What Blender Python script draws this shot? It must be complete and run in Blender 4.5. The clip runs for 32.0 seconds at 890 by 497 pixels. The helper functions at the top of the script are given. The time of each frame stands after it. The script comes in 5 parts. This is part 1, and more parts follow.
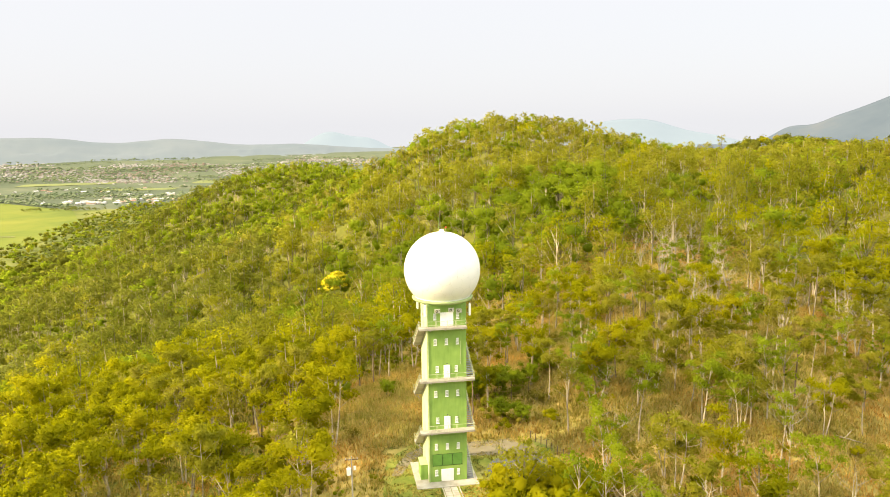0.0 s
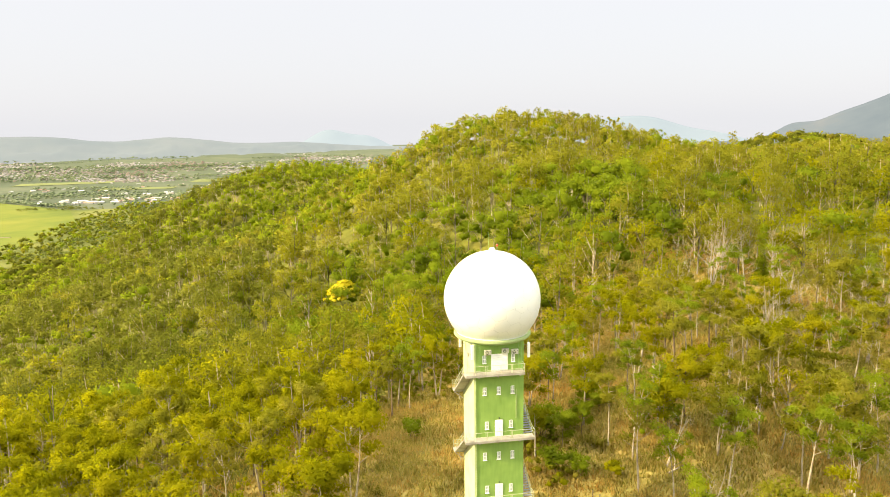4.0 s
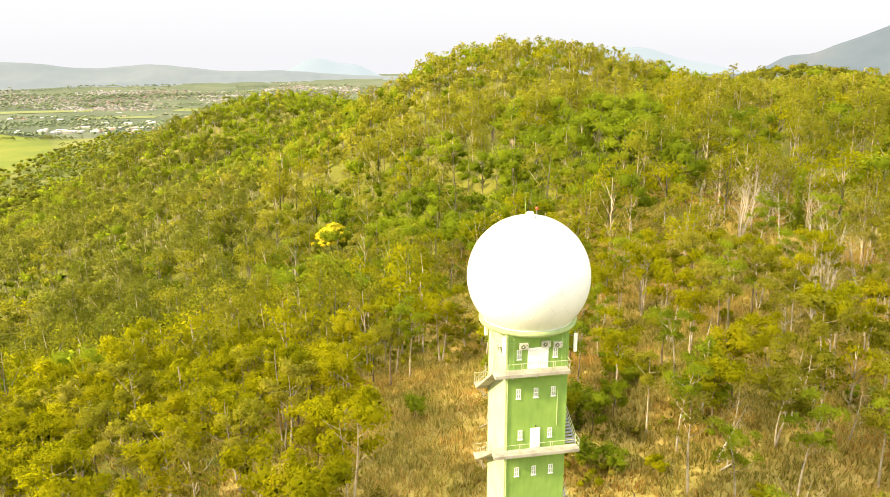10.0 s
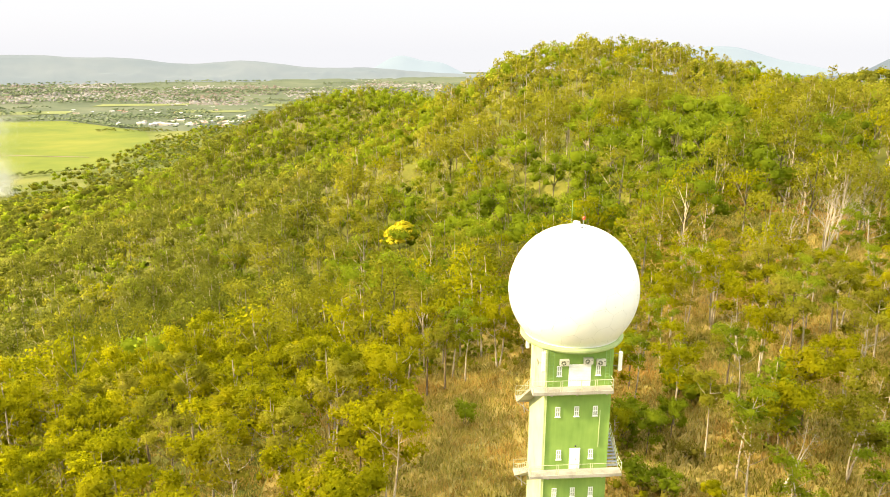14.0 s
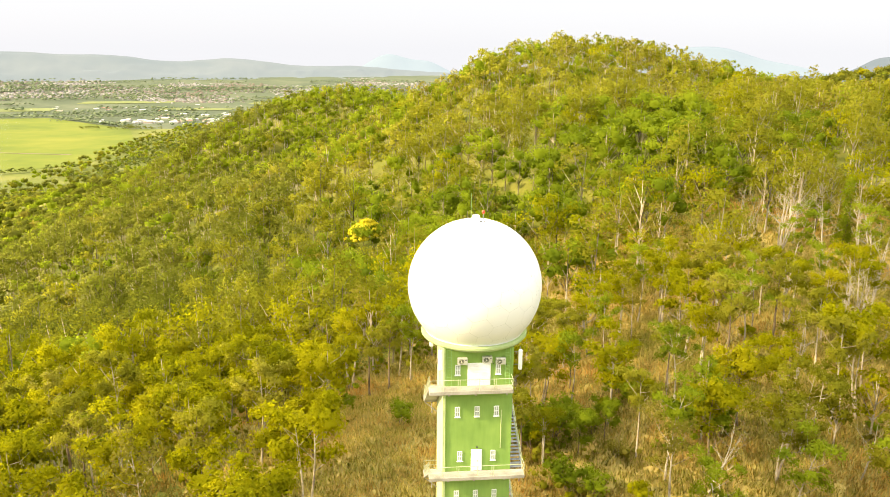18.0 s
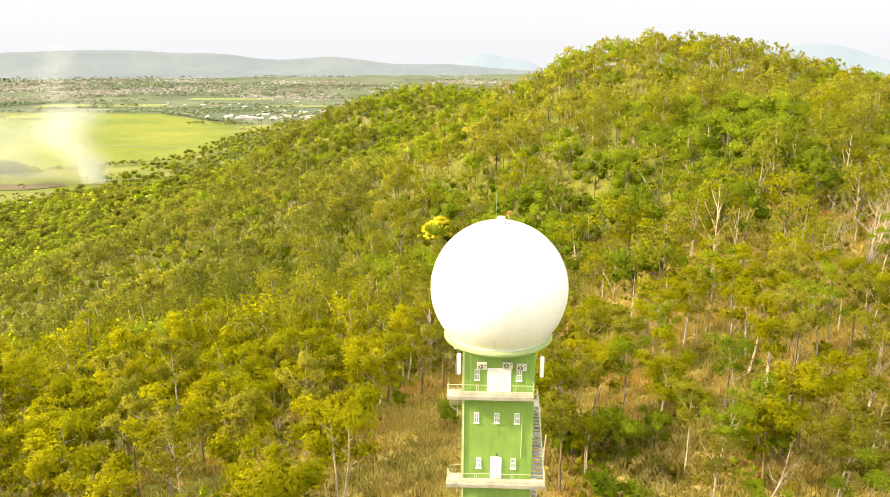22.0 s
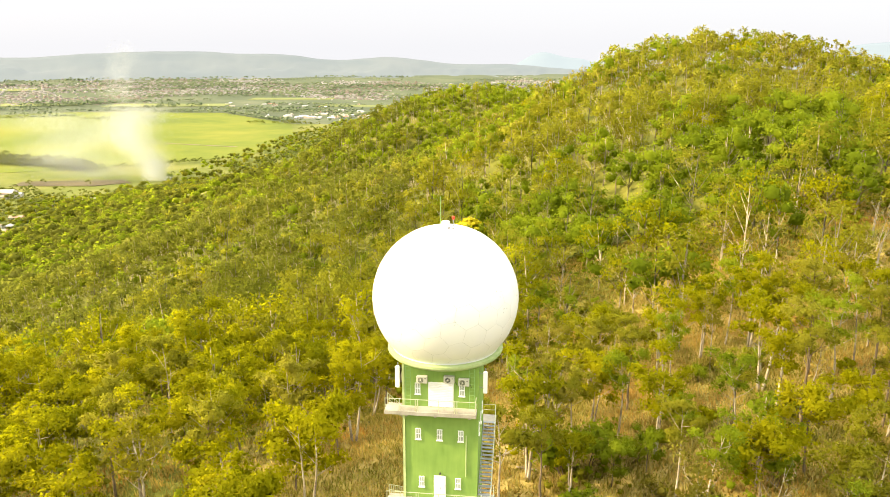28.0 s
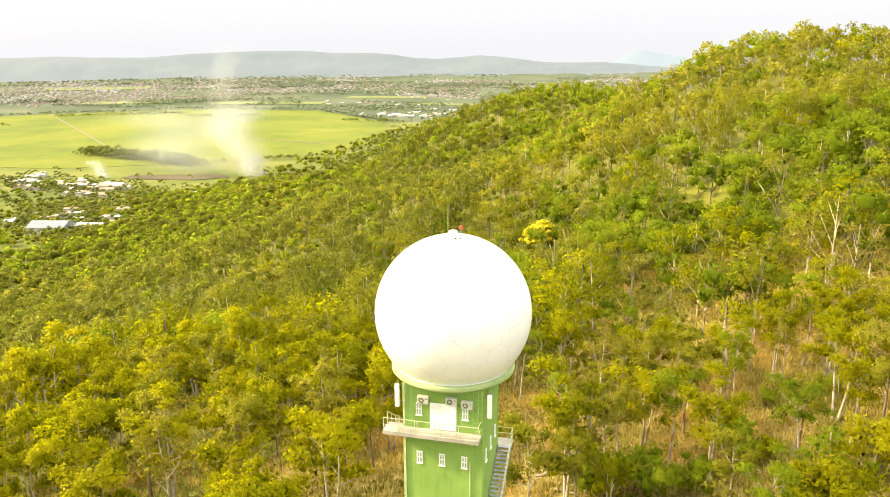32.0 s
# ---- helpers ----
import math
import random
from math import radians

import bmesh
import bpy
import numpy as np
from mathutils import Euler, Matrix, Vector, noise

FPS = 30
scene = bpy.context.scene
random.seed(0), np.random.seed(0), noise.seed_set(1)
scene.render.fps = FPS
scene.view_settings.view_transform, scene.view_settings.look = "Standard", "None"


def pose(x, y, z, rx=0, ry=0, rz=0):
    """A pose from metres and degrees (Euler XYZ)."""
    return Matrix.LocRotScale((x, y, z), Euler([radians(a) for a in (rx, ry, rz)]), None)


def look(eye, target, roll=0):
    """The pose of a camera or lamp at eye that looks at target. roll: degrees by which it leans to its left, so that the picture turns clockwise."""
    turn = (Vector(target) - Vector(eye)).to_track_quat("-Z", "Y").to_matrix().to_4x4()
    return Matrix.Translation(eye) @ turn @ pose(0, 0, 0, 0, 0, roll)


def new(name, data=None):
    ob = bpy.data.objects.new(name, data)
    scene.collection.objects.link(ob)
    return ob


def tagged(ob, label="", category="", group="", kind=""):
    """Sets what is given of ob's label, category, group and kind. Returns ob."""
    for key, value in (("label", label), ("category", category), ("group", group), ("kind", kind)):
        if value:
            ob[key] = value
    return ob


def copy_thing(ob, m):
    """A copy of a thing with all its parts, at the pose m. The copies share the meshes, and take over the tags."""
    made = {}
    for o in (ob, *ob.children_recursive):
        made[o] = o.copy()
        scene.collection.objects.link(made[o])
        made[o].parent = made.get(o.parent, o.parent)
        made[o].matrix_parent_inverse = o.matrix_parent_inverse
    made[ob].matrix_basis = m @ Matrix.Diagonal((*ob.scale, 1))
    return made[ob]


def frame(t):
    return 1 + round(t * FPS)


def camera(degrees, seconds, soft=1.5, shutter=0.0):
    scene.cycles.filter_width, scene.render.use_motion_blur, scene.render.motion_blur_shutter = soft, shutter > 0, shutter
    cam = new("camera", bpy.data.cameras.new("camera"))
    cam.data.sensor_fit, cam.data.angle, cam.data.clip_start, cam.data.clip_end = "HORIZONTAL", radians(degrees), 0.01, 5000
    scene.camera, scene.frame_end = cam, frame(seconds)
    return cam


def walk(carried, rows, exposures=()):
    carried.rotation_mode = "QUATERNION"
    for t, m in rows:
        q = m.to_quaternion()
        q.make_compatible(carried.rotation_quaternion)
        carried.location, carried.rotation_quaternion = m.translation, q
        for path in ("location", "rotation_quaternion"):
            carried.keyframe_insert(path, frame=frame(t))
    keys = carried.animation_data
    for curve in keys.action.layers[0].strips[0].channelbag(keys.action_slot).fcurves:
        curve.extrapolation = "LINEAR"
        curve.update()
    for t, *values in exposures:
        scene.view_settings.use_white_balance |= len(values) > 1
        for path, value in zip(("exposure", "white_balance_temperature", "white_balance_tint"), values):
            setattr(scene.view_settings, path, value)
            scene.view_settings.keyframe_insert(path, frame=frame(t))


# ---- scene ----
# Radar tower with a white radome on a wooded ridge, seen from a drone.
cam = camera(62.2, 32.0, soft=0.9)
PATH = [
    (0, -18.37, -110.24, 55.43, -9.67, -9.50, -0.62),
    (0.5, -18.64, -107.63, 55.39, -9.66, -9.50, -0.63),
    (1, -18.93, -104.55, 55.37, -9.65, -9.54, -0.65),
    (2, -19.60, -97.86, 55.23, -9.64, -9.63, -0.69),
    (3, -20.26, -90.96, 54.96, -9.72, -9.71, -0.70),
    (3.5, -20.26, -87.94, 54.80, -9.67, -9.67, -0.82),
    (4.9, -21.01, -80.30, 54.04, -9.82, -9.72, -0.65),
    (5.5, -21.33, -77.02, 53.72, -10.12, -12.72, -0.58),
    (6, -21.44, -75.33, 54.15, -10.14, -15.12, -0.62),
    (7, -21.25, -71.42, 53.81, -10.27, -15.00, -0.46),
    (7.5, -21.25, -70.00, 53.86, -10.38, -14.81, -0.38),
    (8, -21.29, -68.76, 53.74, -10.43, -14.91, -0.42),
    (9, -20.94, -66.89, 54.01, -10.54, -14.95, -0.35),
    (10, -20.33, -64.51, 54.09, -10.63, -14.91, -0.21),
    (10.5, -19.96, -63.04, 54.11, -10.72, -14.80, -0.13),
    (11, -19.98, -62.17, 54.25, -10.81, -14.68, -0.03),
    (11.5, -19.95, -61.75, 54.21, -10.92, -14.75, -0.08),
    (12, -20.01, -62.14, 54.50, -8.01, -14.79, -0.12),
    (12.5, -19.40, -62.66, 54.59, -4.06, -14.88, -0.02),
    (13, -18.47, -62.46, 54.39, -4.05, -14.97, 0.08),
    (14, -16.53, -62.49, 54.28, -4.34, -15.04, 0.18),
    (14.5, -15.38, -62.17, 54.05, -4.46, -15.05, 0.23),
    (16.5, -10.93, -61.48, 53.68, -4.90, -15.11, 0.35),
    (17, -9.94, -61.35, 53.58, -5.00, -15.11, 0.35),
    (18, -8.30, -61.17, 53.41, -5.22, -15.11, 0.49),
    (18.5, -7.70, -61.15, 53.42, -3.23, -15.10, 0.30),
    (19, -6.58, -61.41, 53.39, 0.20, -15.16, 0.43),
    (20, -5.29, -61.04, 53.33, 0.04, -15.19, 0.44),
    (21, -3.91, -60.34, 53.19, -0.08, -15.23, 0.45),
    (21.5, -3.27, -60.06, 53.16, -0.12, -15.25, 0.45),
    (22, -2.59, -60.04, 53.32, 1.99, -15.28, 0.38),
    (22.5, -1.78, -59.82, 53.30, 2.91, -15.28, 0.37),
    (23, -1.08, -59.52, 53.20, 2.84, -15.26, 0.43),
    (24, 0.29, -58.94, 53.25, 2.77, -15.30, 0.37),
    (24.5, 1.06, -58.62, 53.26, 2.74, -15.31, 0.31),
    (26.5, 4.22, -57.14, 52.97, 3.86, -15.25, 0.27),
    (27, 4.97, -56.82, 52.92, 4.82, -15.26, 0.29),
    (28, 6.45, -55.78, 52.87, 6.59, -15.30, 0.13),
    (28.5, 7.19, -55.57, 53.00, 9.25, -15.36, 0.07),
    (29, 7.95, -54.83, 52.99, 10.97, -15.36, 0.05),
    (29.5, 8.54, -54.31, 52.97, 10.91, -15.35, -0.00),
    (30, 9.21, -53.45, 52.87, 10.89, -15.35, -0.06),
    (30.5, 9.81, -52.79, 52.77, 10.84, -15.37, -0.06),
    (31, 10.57, -52.20, 52.72, 11.34, -15.36, -0.12),
    (31.5, 11.16, -51.30, 52.64, 12.34, -15.37, -0.14),
    (32, 11.95, -50.54, 52.70, 13.84, -15.40, -0.22),
]
# t, x, y, z, heading, tilt, roll
walk(cam, [(t, pose(x, y, z, 90 + tilt, 0, heading) @ pose(0, 0, 0, 0, 0, roll)) for t, x, y, z, heading, tilt, roll in PATH],
     exposures=[(0, 1.12, 7250, 8), (6, 1.08, 7250, 8), (9, 1.26, 7250, 8), (32, 1.26, 7250, 8)])

# ---- sky and sun: late afternoon, sun low on the left, white hazy sky ----
SUN_FROM = Vector((-0.82, -0.17, 0.50)).normalized()
world = bpy.data.worlds.new("world")
scene.world = world
world.use_nodes = True
wn = world.node_tree.nodes
sky = wn.new("ShaderNodeTexSky")
sky.sky_type = "NISHITA"
sky.sun_disc = False
sky.sun_elevation = math.asin(SUN_FROM.z)
sky.sun_rotation = math.atan2(SUN_FROM.x, SUN_FROM.y)
sky.air_density, sky.dust_density, sky.ozone_density = 1.0, 2.0, 1.0
wn["Background"].inputs["Strength"].default_value = 0.13
haze = wn.new("ShaderNodeMix")  # thin white cloud over the whole sky
haze.data_type = "RGBA"
haze.inputs[0].default_value = 0.92
up, mist = wn.new("ShaderNodeSeparateXYZ"), wn.new("ShaderNodeValToRGB")
world.node_tree.links.new(wn.new("ShaderNodeTexCoord").outputs["Generated"], up.inputs[0])
world.node_tree.links.new(up.outputs["Z"], mist.inputs["Fac"])
mist.color_ramp.elements.new(0.16)
for e, (at, c) in zip(mist.color_ramp.elements, ((0.0, (3.0, 3.15, 3.65, 1)), (0.16, (3.15, 3.3, 3.8, 1)), (0.85, (12.8, 12.8, 12.1, 1)))):  # brighter overhead, as under thin cloud
    e.position, e.color = at, c
world.node_tree.links.new(mist.outputs["Color"], haze.inputs[7])
world.node_tree.links.new(sky.outputs["Color"], haze.inputs[6])
world.node_tree.links.new(haze.outputs[2], wn["Background"].inputs["Color"])
sun = new("sun", bpy.data.lights.new("sun", "SUN"))
sun.data.energy, sun.data.angle, sun.data.color = 4.0, radians(4.0), (1.0, 0.84, 0.56)
sun.matrix_world = look(SUN_FROM * 200, (0, 0, 0))


# ---- materials ----
def material(name, ramp, scale=2.0, fine=20.0, rough=0.8, bump=0.2, bump_dist=0.02, metal=0.0, spread=0.5, spec=0.3, per="", translucent=0.0, glow=None, tone=False, stretch=1.0):
    """A surface coloured by two scales of noise over a ramp of colours; per: 'object' or 'island' adds a random shift to each piece."""
    m = bpy.data.materials.new(name)
    m.use_nodes = True
    n, l = m.node_tree.nodes, m.node_tree.links
    bsdf = n["Principled BSDF"]
    geo = n.new("ShaderNodeNewGeometry")
    big, small = n.new("ShaderNodeTexNoise"), n.new("ShaderNodeTexNoise")
    big.inputs["Scale"].default_value, small.inputs["Scale"].default_value = scale, fine
    big.inputs["Detail"].default_value, small.inputs["Detail"].default_value = 3, 4
    squeeze = n.new("ShaderNodeVectorMath")  # below 1: fine marks run down the wall
    squeeze.operation = "MULTIPLY"
    squeeze.inputs[1].default_value = (1, 1, stretch)
    l.new(geo.outputs["Position"], squeeze.inputs[0])
    l.new(geo.outputs["Position"], big.inputs["Vector"])
    l.new(squeeze.outputs[0], small.inputs["Vector"])
    mix = n.new("ShaderNodeMath")
    mix.operation = "MULTIPLY_ADD"
    l.new(small.outputs["Fac"], mix.inputs[0])
    mix.inputs[1].default_value = spread
    sub = n.new("ShaderNodeMath")
    sub.operation = "MULTIPLY_ADD"
    l.new(big.outputs["Fac"], sub.inputs[0])
    sub.inputs[1].default_value, sub.inputs[2].default_value = 1.5, -0.25 - spread / 2
    l.new(sub.outputs[0], mix.inputs[2])
    out = mix.outputs[0]
    if per:
        pick = n.new("ShaderNodeObjectInfo").outputs["Random"] if per == "object" else geo.outputs["Random Per Island"]
        add = n.new("ShaderNodeMath")
        add.operation = "MULTIPLY_ADD"
        l.new(pick, add.inputs[0])
        add.inputs[1].default_value = 0.5
        shift = n.new("ShaderNodeMath")
        shift.operation = "SUBTRACT"
        l.new(out, shift.inputs[0])
        shift.inputs[1].default_value = 0.25
        l.new(shift.outputs[0], add.inputs[2])
        out = add.outputs[0]
    if tone:
        attr = n.new("ShaderNodeAttribute")
        attr.attribute_name = "tone"
        plus = n.new("ShaderNodeMath")
        l.new(out, plus.inputs[0])
        l.new(attr.outputs["Fac"], plus.inputs[1])
        out = plus.outputs[0]
    cr = n.new("ShaderNodeValToRGB")
    els = cr.color_ramp.elements
    while len(els) < len(ramp):
        els.new(0.5)
    for e, (p, c) in zip(els, ramp):
        e.position, e.color = p, (*c, 1)
    l.new(out, cr.inputs["Fac"])
    l.new(cr.outputs["Color"], bsdf.inputs["Base Color"])
    bsdf.inputs["Roughness"].default_value = rough
    bsdf.inputs["Metallic"].default_value = metal
    bsdf.inputs["Specular IOR Level"].default_value = spec
    if bump:
        b = n.new("ShaderNodeBump")
        b.inputs["Strength"].default_value, b.inputs["Distance"].default_value = bump, bump_dist
        l.new(small.outputs["Fac"], b.inputs["Height"])
        l.new(b.outputs["Normal"], bsdf.inputs["Normal"])
    last = bsdf.outputs[0]
    if translucent:
        tr, mx = n.new("ShaderNodeBsdfTranslucent"), n.new("ShaderNodeMixShader")
        l.new(cr.outputs["Color"], tr.inputs["Color"])
        mx.inputs[0].default_value = translucent
        l.new(last, mx.inputs[1])
        l.new(tr.outputs[0], mx.inputs[2])
        last = mx.outputs[0]
        l.new(last, n["Material Output"].inputs["Surface"])
    if glow:
        bsdf.inputs["Emission Color"].default_value = (*glow[:3], 1)
        bsdf.inputs["Emission Strength"].default_value = glow[3]
    return m


def flat(name, c, rough=0.6, var=0.12, **kw):
    lo = tuple(v * (1 - var) for v in c)
    hi = tuple(min(0.9, v * (1 + var)) for v in c)
    return material(name, [(0.25, lo), (0.75, hi)], rough=rough, **kw)


M = {}
M["wall"] = material("green_wall_paint", [(0.05, (0.13, 0.235, 0.042)), (0.35, (0.195, 0.325, 0.07)), (0.8, (0.255, 0.39, 0.09))], scale=0.35, fine=3.0, rough=0.75, bump=0.15, spread=0.7, stretch=0.14)
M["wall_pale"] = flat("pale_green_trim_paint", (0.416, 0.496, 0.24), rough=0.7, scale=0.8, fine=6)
# sunlight put into the paint: a paler copy of the wall green
M["sunlit_side_paint"] = material("sunlit_wall_paint", [(0.05, (0.36, 0.42, 0.20)), (0.4, (0.50, 0.55, 0.33)), (0.9, (0.58, 0.62, 0.42))], scale=0.35, fine=3.0, rough=0.75, bump=0.12, spread=0.6, stretch=0.14)
M["panel_green"] = flat("dark_green_panel_paint", (0.104, 0.24, 0.044), rough=0.6, scale=0.8, fine=6)
M["groove"] = flat("groove_dark_green", (0.04, 0.09, 0.02), rough=0.9)
M["rim"] = material("rim_green_paint", [(0.2, (0.288, 0.384, 0.16)), (0.8, (0.416, 0.496, 0.256))], scale=0.6, fine=5, rough=0.7)
M["white"] = flat("white_paint", (0.80, 0.80, 0.78), rough=0.5, var=0.05, scale=1.5, fine=10)
M["dome"] = material("radome_gelcoat", [(0.1, (0.77, 0.78, 0.78)), (0.5, (0.81, 0.81, 0.81)), (0.9, (0.83, 0.83, 0.83))], scale=0.25, fine=3, rough=0.42, bump=0.0, per="object", spread=0.3, spec=0.4)
M["seam"] = flat("radome_seam_grey", (0.58, 0.59, 0.58), rough=0.8)
M["concrete"] = material("weathered_concrete", [(0.15, (0.245, 0.224, 0.177)), (0.5, (0.354, 0.326, 0.272)), (0.85, (0.422, 0.394, 0.34))], scale=0.7, fine=7, rough=0.9, bump=0.3)
M["asphalt"] = material("grey_asphalt", [(0.2, (0.104, 0.104, 0.1)), (0.8, (0.176, 0.172, 0.16))], scale=0.5, fine=9, rough=0.95)
M["steel"] = flat("galvanised_steel", (0.30, 0.32, 0.34), rough=0.55, metal=0.6, scale=2, fine=15)
M["rail"] = flat("cream_rail_paint", (0.496, 0.512, 0.336), rough=0.55, scale=3, fine=15)
M["ladder"] = flat("green_ladder_paint", (0.24, 0.4, 0.144), rough=0.55)
# opaque panes in a pale green-grey
M["glass"] = flat("pale_window_glass", (0.40, 0.45, 0.37), rough=0.12, var=0.3, spec=0.6, bump=0)
M["ac"] = flat("beige_plastic_case", (0.528, 0.512, 0.44), rough=0.5, var=0.06)
M["dark"] = flat("black_plastic", (0.05, 0.05, 0.05), rough=0.6)
M["red"] = flat("red_lamp_glass", (0.65, 0.06, 0.03), rough=0.3, var=0.1)
M["bark"] = material("pale_bark", [(0.1, (0.147, 0.11, 0.0736)), (0.5, (0.386, 0.322, 0.23)), (0.9, (0.552, 0.488, 0.386))], scale=0.5, fine=4, rough=0.9, spread=0.6)
M["bark_white"] = material("bleached_bark", [(0.1, (0.2448, 0.2034, 0.1435)), (0.5, (0.3808, 0.328, 0.2496)), (0.9, (0.4624, 0.4133, 0.3307))], scale=0.5, fine=4, rough=0.9, spread=0.6)
M["bark_dark"] = material("brown_bark", [(0.1, (0.09, 0.065, 0.04)), (0.9, (0.26, 0.19, 0.12))], scale=0.5, fine=4, rough=0.9)
LEAF = dict(rough=0.7, bump=0, spec=0.08, translucent=0.7, tone=True)
M["leaf_olive"] = material("olive_leaves", [(0.05, (0.2031, 0.2055, 0.01287)), (0.4, (0.2787, 0.2739, 0.02146)), (0.7, (0.3259, 0.313, 0.0286)), (0.95, (0.3779, 0.3473, 0.04291))], scale=0.09, fine=0.8, spread=0.3, per="object", **LEAF)
M["leaf_deep"] = material("dull_dark_leaves", [(0.05, (0.1321, 0.1449, 0.01326)), (0.4, (0.1813, 0.1932, 0.02209)), (0.7, (0.2121, 0.2208, 0.02945)), (0.95, (0.2459, 0.245, 0.04417))], scale=0.09, fine=0.8, spread=0.3, per="object", **LEAF)
M["leaf_green"] = material("green_leaves", [(0.05, (0.1756, 0.2316, 0.01242)), (0.45, (0.2592, 0.3197, 0.01814)), (0.9, (0.3428, 0.3892, 0.02495))], scale=0.09, fine=0.8, spread=0.3, per="object", **LEAF)
M["leaf_dry"] = material("dry_brown_leaves", [(0.05, (0.1895, 0.1721, 0.01663)), (0.5, (0.2844, 0.2535, 0.03324)), (0.95, (0.3602, 0.3033, 0.05652))], scale=0.09, fine=0.8, spread=0.3, per="object", **LEAF)
M["leaf_bright"] = material("yellow_green_leaves", [(0.05, (0.235, 0.2411, 0.00553)), (0.5, (0.3479, 0.3366, 0.008296)), (0.95, (0.4248, 0.3866, 0.01382))], scale=0.10, fine=0.8, spread=0.3, per="object", **LEAF)
M["flower"] = material("yellow_blossom", [(0.1, (0.52, 0.44, 0.01)), (0.9, (0.80, 0.68, 0.03))], scale=0.4, fine=2, rough=0.6, bump=0, translucent=0.3)
M["grass_dry"] = material("dry_grass", [(0.1, (0.2688, 0.2619, 0.0414)), (0.35, (0.4144, 0.3562, 0.0736)), (0.6, (0.56, 0.419, 0.1196)), (0.82, (0.6048, 0.3667, 0.092)), (1.0, (0.6496, 0.3143, 0.0644))], scale=0.06, fine=0.9, rough=0.85, bump=0, spread=0.5, per="island", translucent=0.6)
M["soil"] = material("soil_and_dead_grass", [(0.05, (0.1471, 0.1409, 0.02713)), (0.35, (0.25, 0.2047, 0.05029)), (0.6, (0.3452, 0.2558, 0.07745)), (0.95, (0.3798, 0.2299, 0.06193))], scale=0.035, fine=0.7, rough=0.95, bump=0.5, bump_dist=0.15, spread=0.7)
M["floor_green"] = material("leafy_forest_floor", [(0.05, (0.0675, 0.0788, 0.009)), (0.45, (0.146, 0.152, 0.018)), (0.95, (0.259, 0.225, 0.045))], scale=0.05, fine=0.8, rough=0.95, bump=0.6, bump_dist=0.2, spread=0.6)
M["lawn"] = material("mown_grass", [(0.05, (0.08, 0.11, 0.012)), (0.35, (0.14, 0.17, 0.02)), (0.6, (0.22, 0.22, 0.035)), (0.95, (0.32, 0.28, 0.09))], scale=0.25, fine=3, rough=0.9, bump=0.5, bump_dist=0.05)
M["dirt"] = material("bare_dirt", [(0.1, (0.144, 0.12, 0.0702)), (0.9, (0.24, 0.2016, 0.131))], scale=0.3, fine=3, rough=0.95)
M["field"] = material("bright_meadow", [(0.1, (0.06785, 0.09688, 0.007316)), (0.5, (0.1159, 0.1418, 0.009144)), (0.9, (0.1715, 0.1754, 0.01823))], scale=0.005, fine=0.03, rough=0.95, bump=0)
# far ground has haze put into its colour, bluer and greyer than the scrub
M["plain"] = material("hazed_plain_fields", [(0.1, (0.04914, 0.06562, 0.03635)), (0.5, (0.07535, 0.09323, 0.05049)), (0.9, (0.1179, 0.1278, 0.07573))], scale=0.006, fine=0.05, rough=0.95, bump=0)
M["scrub"] = material("foot_scrub", [(0.1, (0.075, 0.095, 0.014)), (0.5, (0.125, 0.14, 0.022)), (0.9, (0.19, 0.18, 0.045))], scale=0.012, fine=0.12, rough=0.95, bump=0)
# distance haze is mixed into this green, which makes it paler
M["far_field"] = material("hazed_far_field", [(0.1, (0.12, 0.145, 0.045)), (0.9, (0.185, 0.20, 0.07))], scale=0.01, fine=0.08, rough=0.95, bump=0)
M["burnt"] = material("burnt_field", [(0.1, (0.06, 0.05, 0.0275)), (0.9, (0.12, 0.095, 0.0495))], scale=0.02, fine=0.2, rough=0.95, bump=0)
M["house_wall"] = material("house_plaster", [(0.1, (0.352, 0.32, 0.269)), (0.5, (0.448, 0.422, 0.371)), (0.9, (0.512, 0.499, 0.474))], scale=0.02, fine=0.2, per="object", rough=0.8, bump=0)
M["house_roof"] = material("house_roof", [(0.1, (0.336, 0.16, 0.096)), (0.5, (0.4, 0.272, 0.2)), (0.9, (0.496, 0.464, 0.416))], scale=0.02, fine=0.2, per="object", rough=0.8, bump=0)
M["roof_white"] = flat("white_metal_roof", (0.468, 0.468, 0.456), rough=0.5, var=0.06)
M["roof_blue"] = flat("grey_blue_metal_roof", (0.19, 0.21, 0.24), rough=0.5)
# town and far trees are muted: aerial haze is put into both colours
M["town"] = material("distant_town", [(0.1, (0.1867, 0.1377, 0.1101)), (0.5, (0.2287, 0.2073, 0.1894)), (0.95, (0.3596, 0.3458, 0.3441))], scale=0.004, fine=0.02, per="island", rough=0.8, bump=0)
M["far_leaf"] = material("hazed_far_trees", [(0.1, (0.1111, 0.1482, 0.07875)), (0.9, (0.2001, 0.2371, 0.1225))], scale=0.004, fine=0.05, per="island", rough=0.9, bump=0)
M["grove_leaf"] = material("grove_trees", [(0.1, (0.10, 0.125, 0.018)), (0.9, (0.20, 0.215, 0.035))], scale=0.01, fine=0.1, per="island", rough=0.9, bump=0, translucent=0.3)
# blue-grey distance haze is put into these mountains as emission
M["mountain"] = material("haze_glow_range", [(0.1, (0.04125, 0.0525, 0.05625)), (0.9, (0.0675, 0.0735, 0.07125))], scale=0.002, fine=0.01, rough=1, bump=0, glow=(0.42, 0.50, 0.58, 0.26))
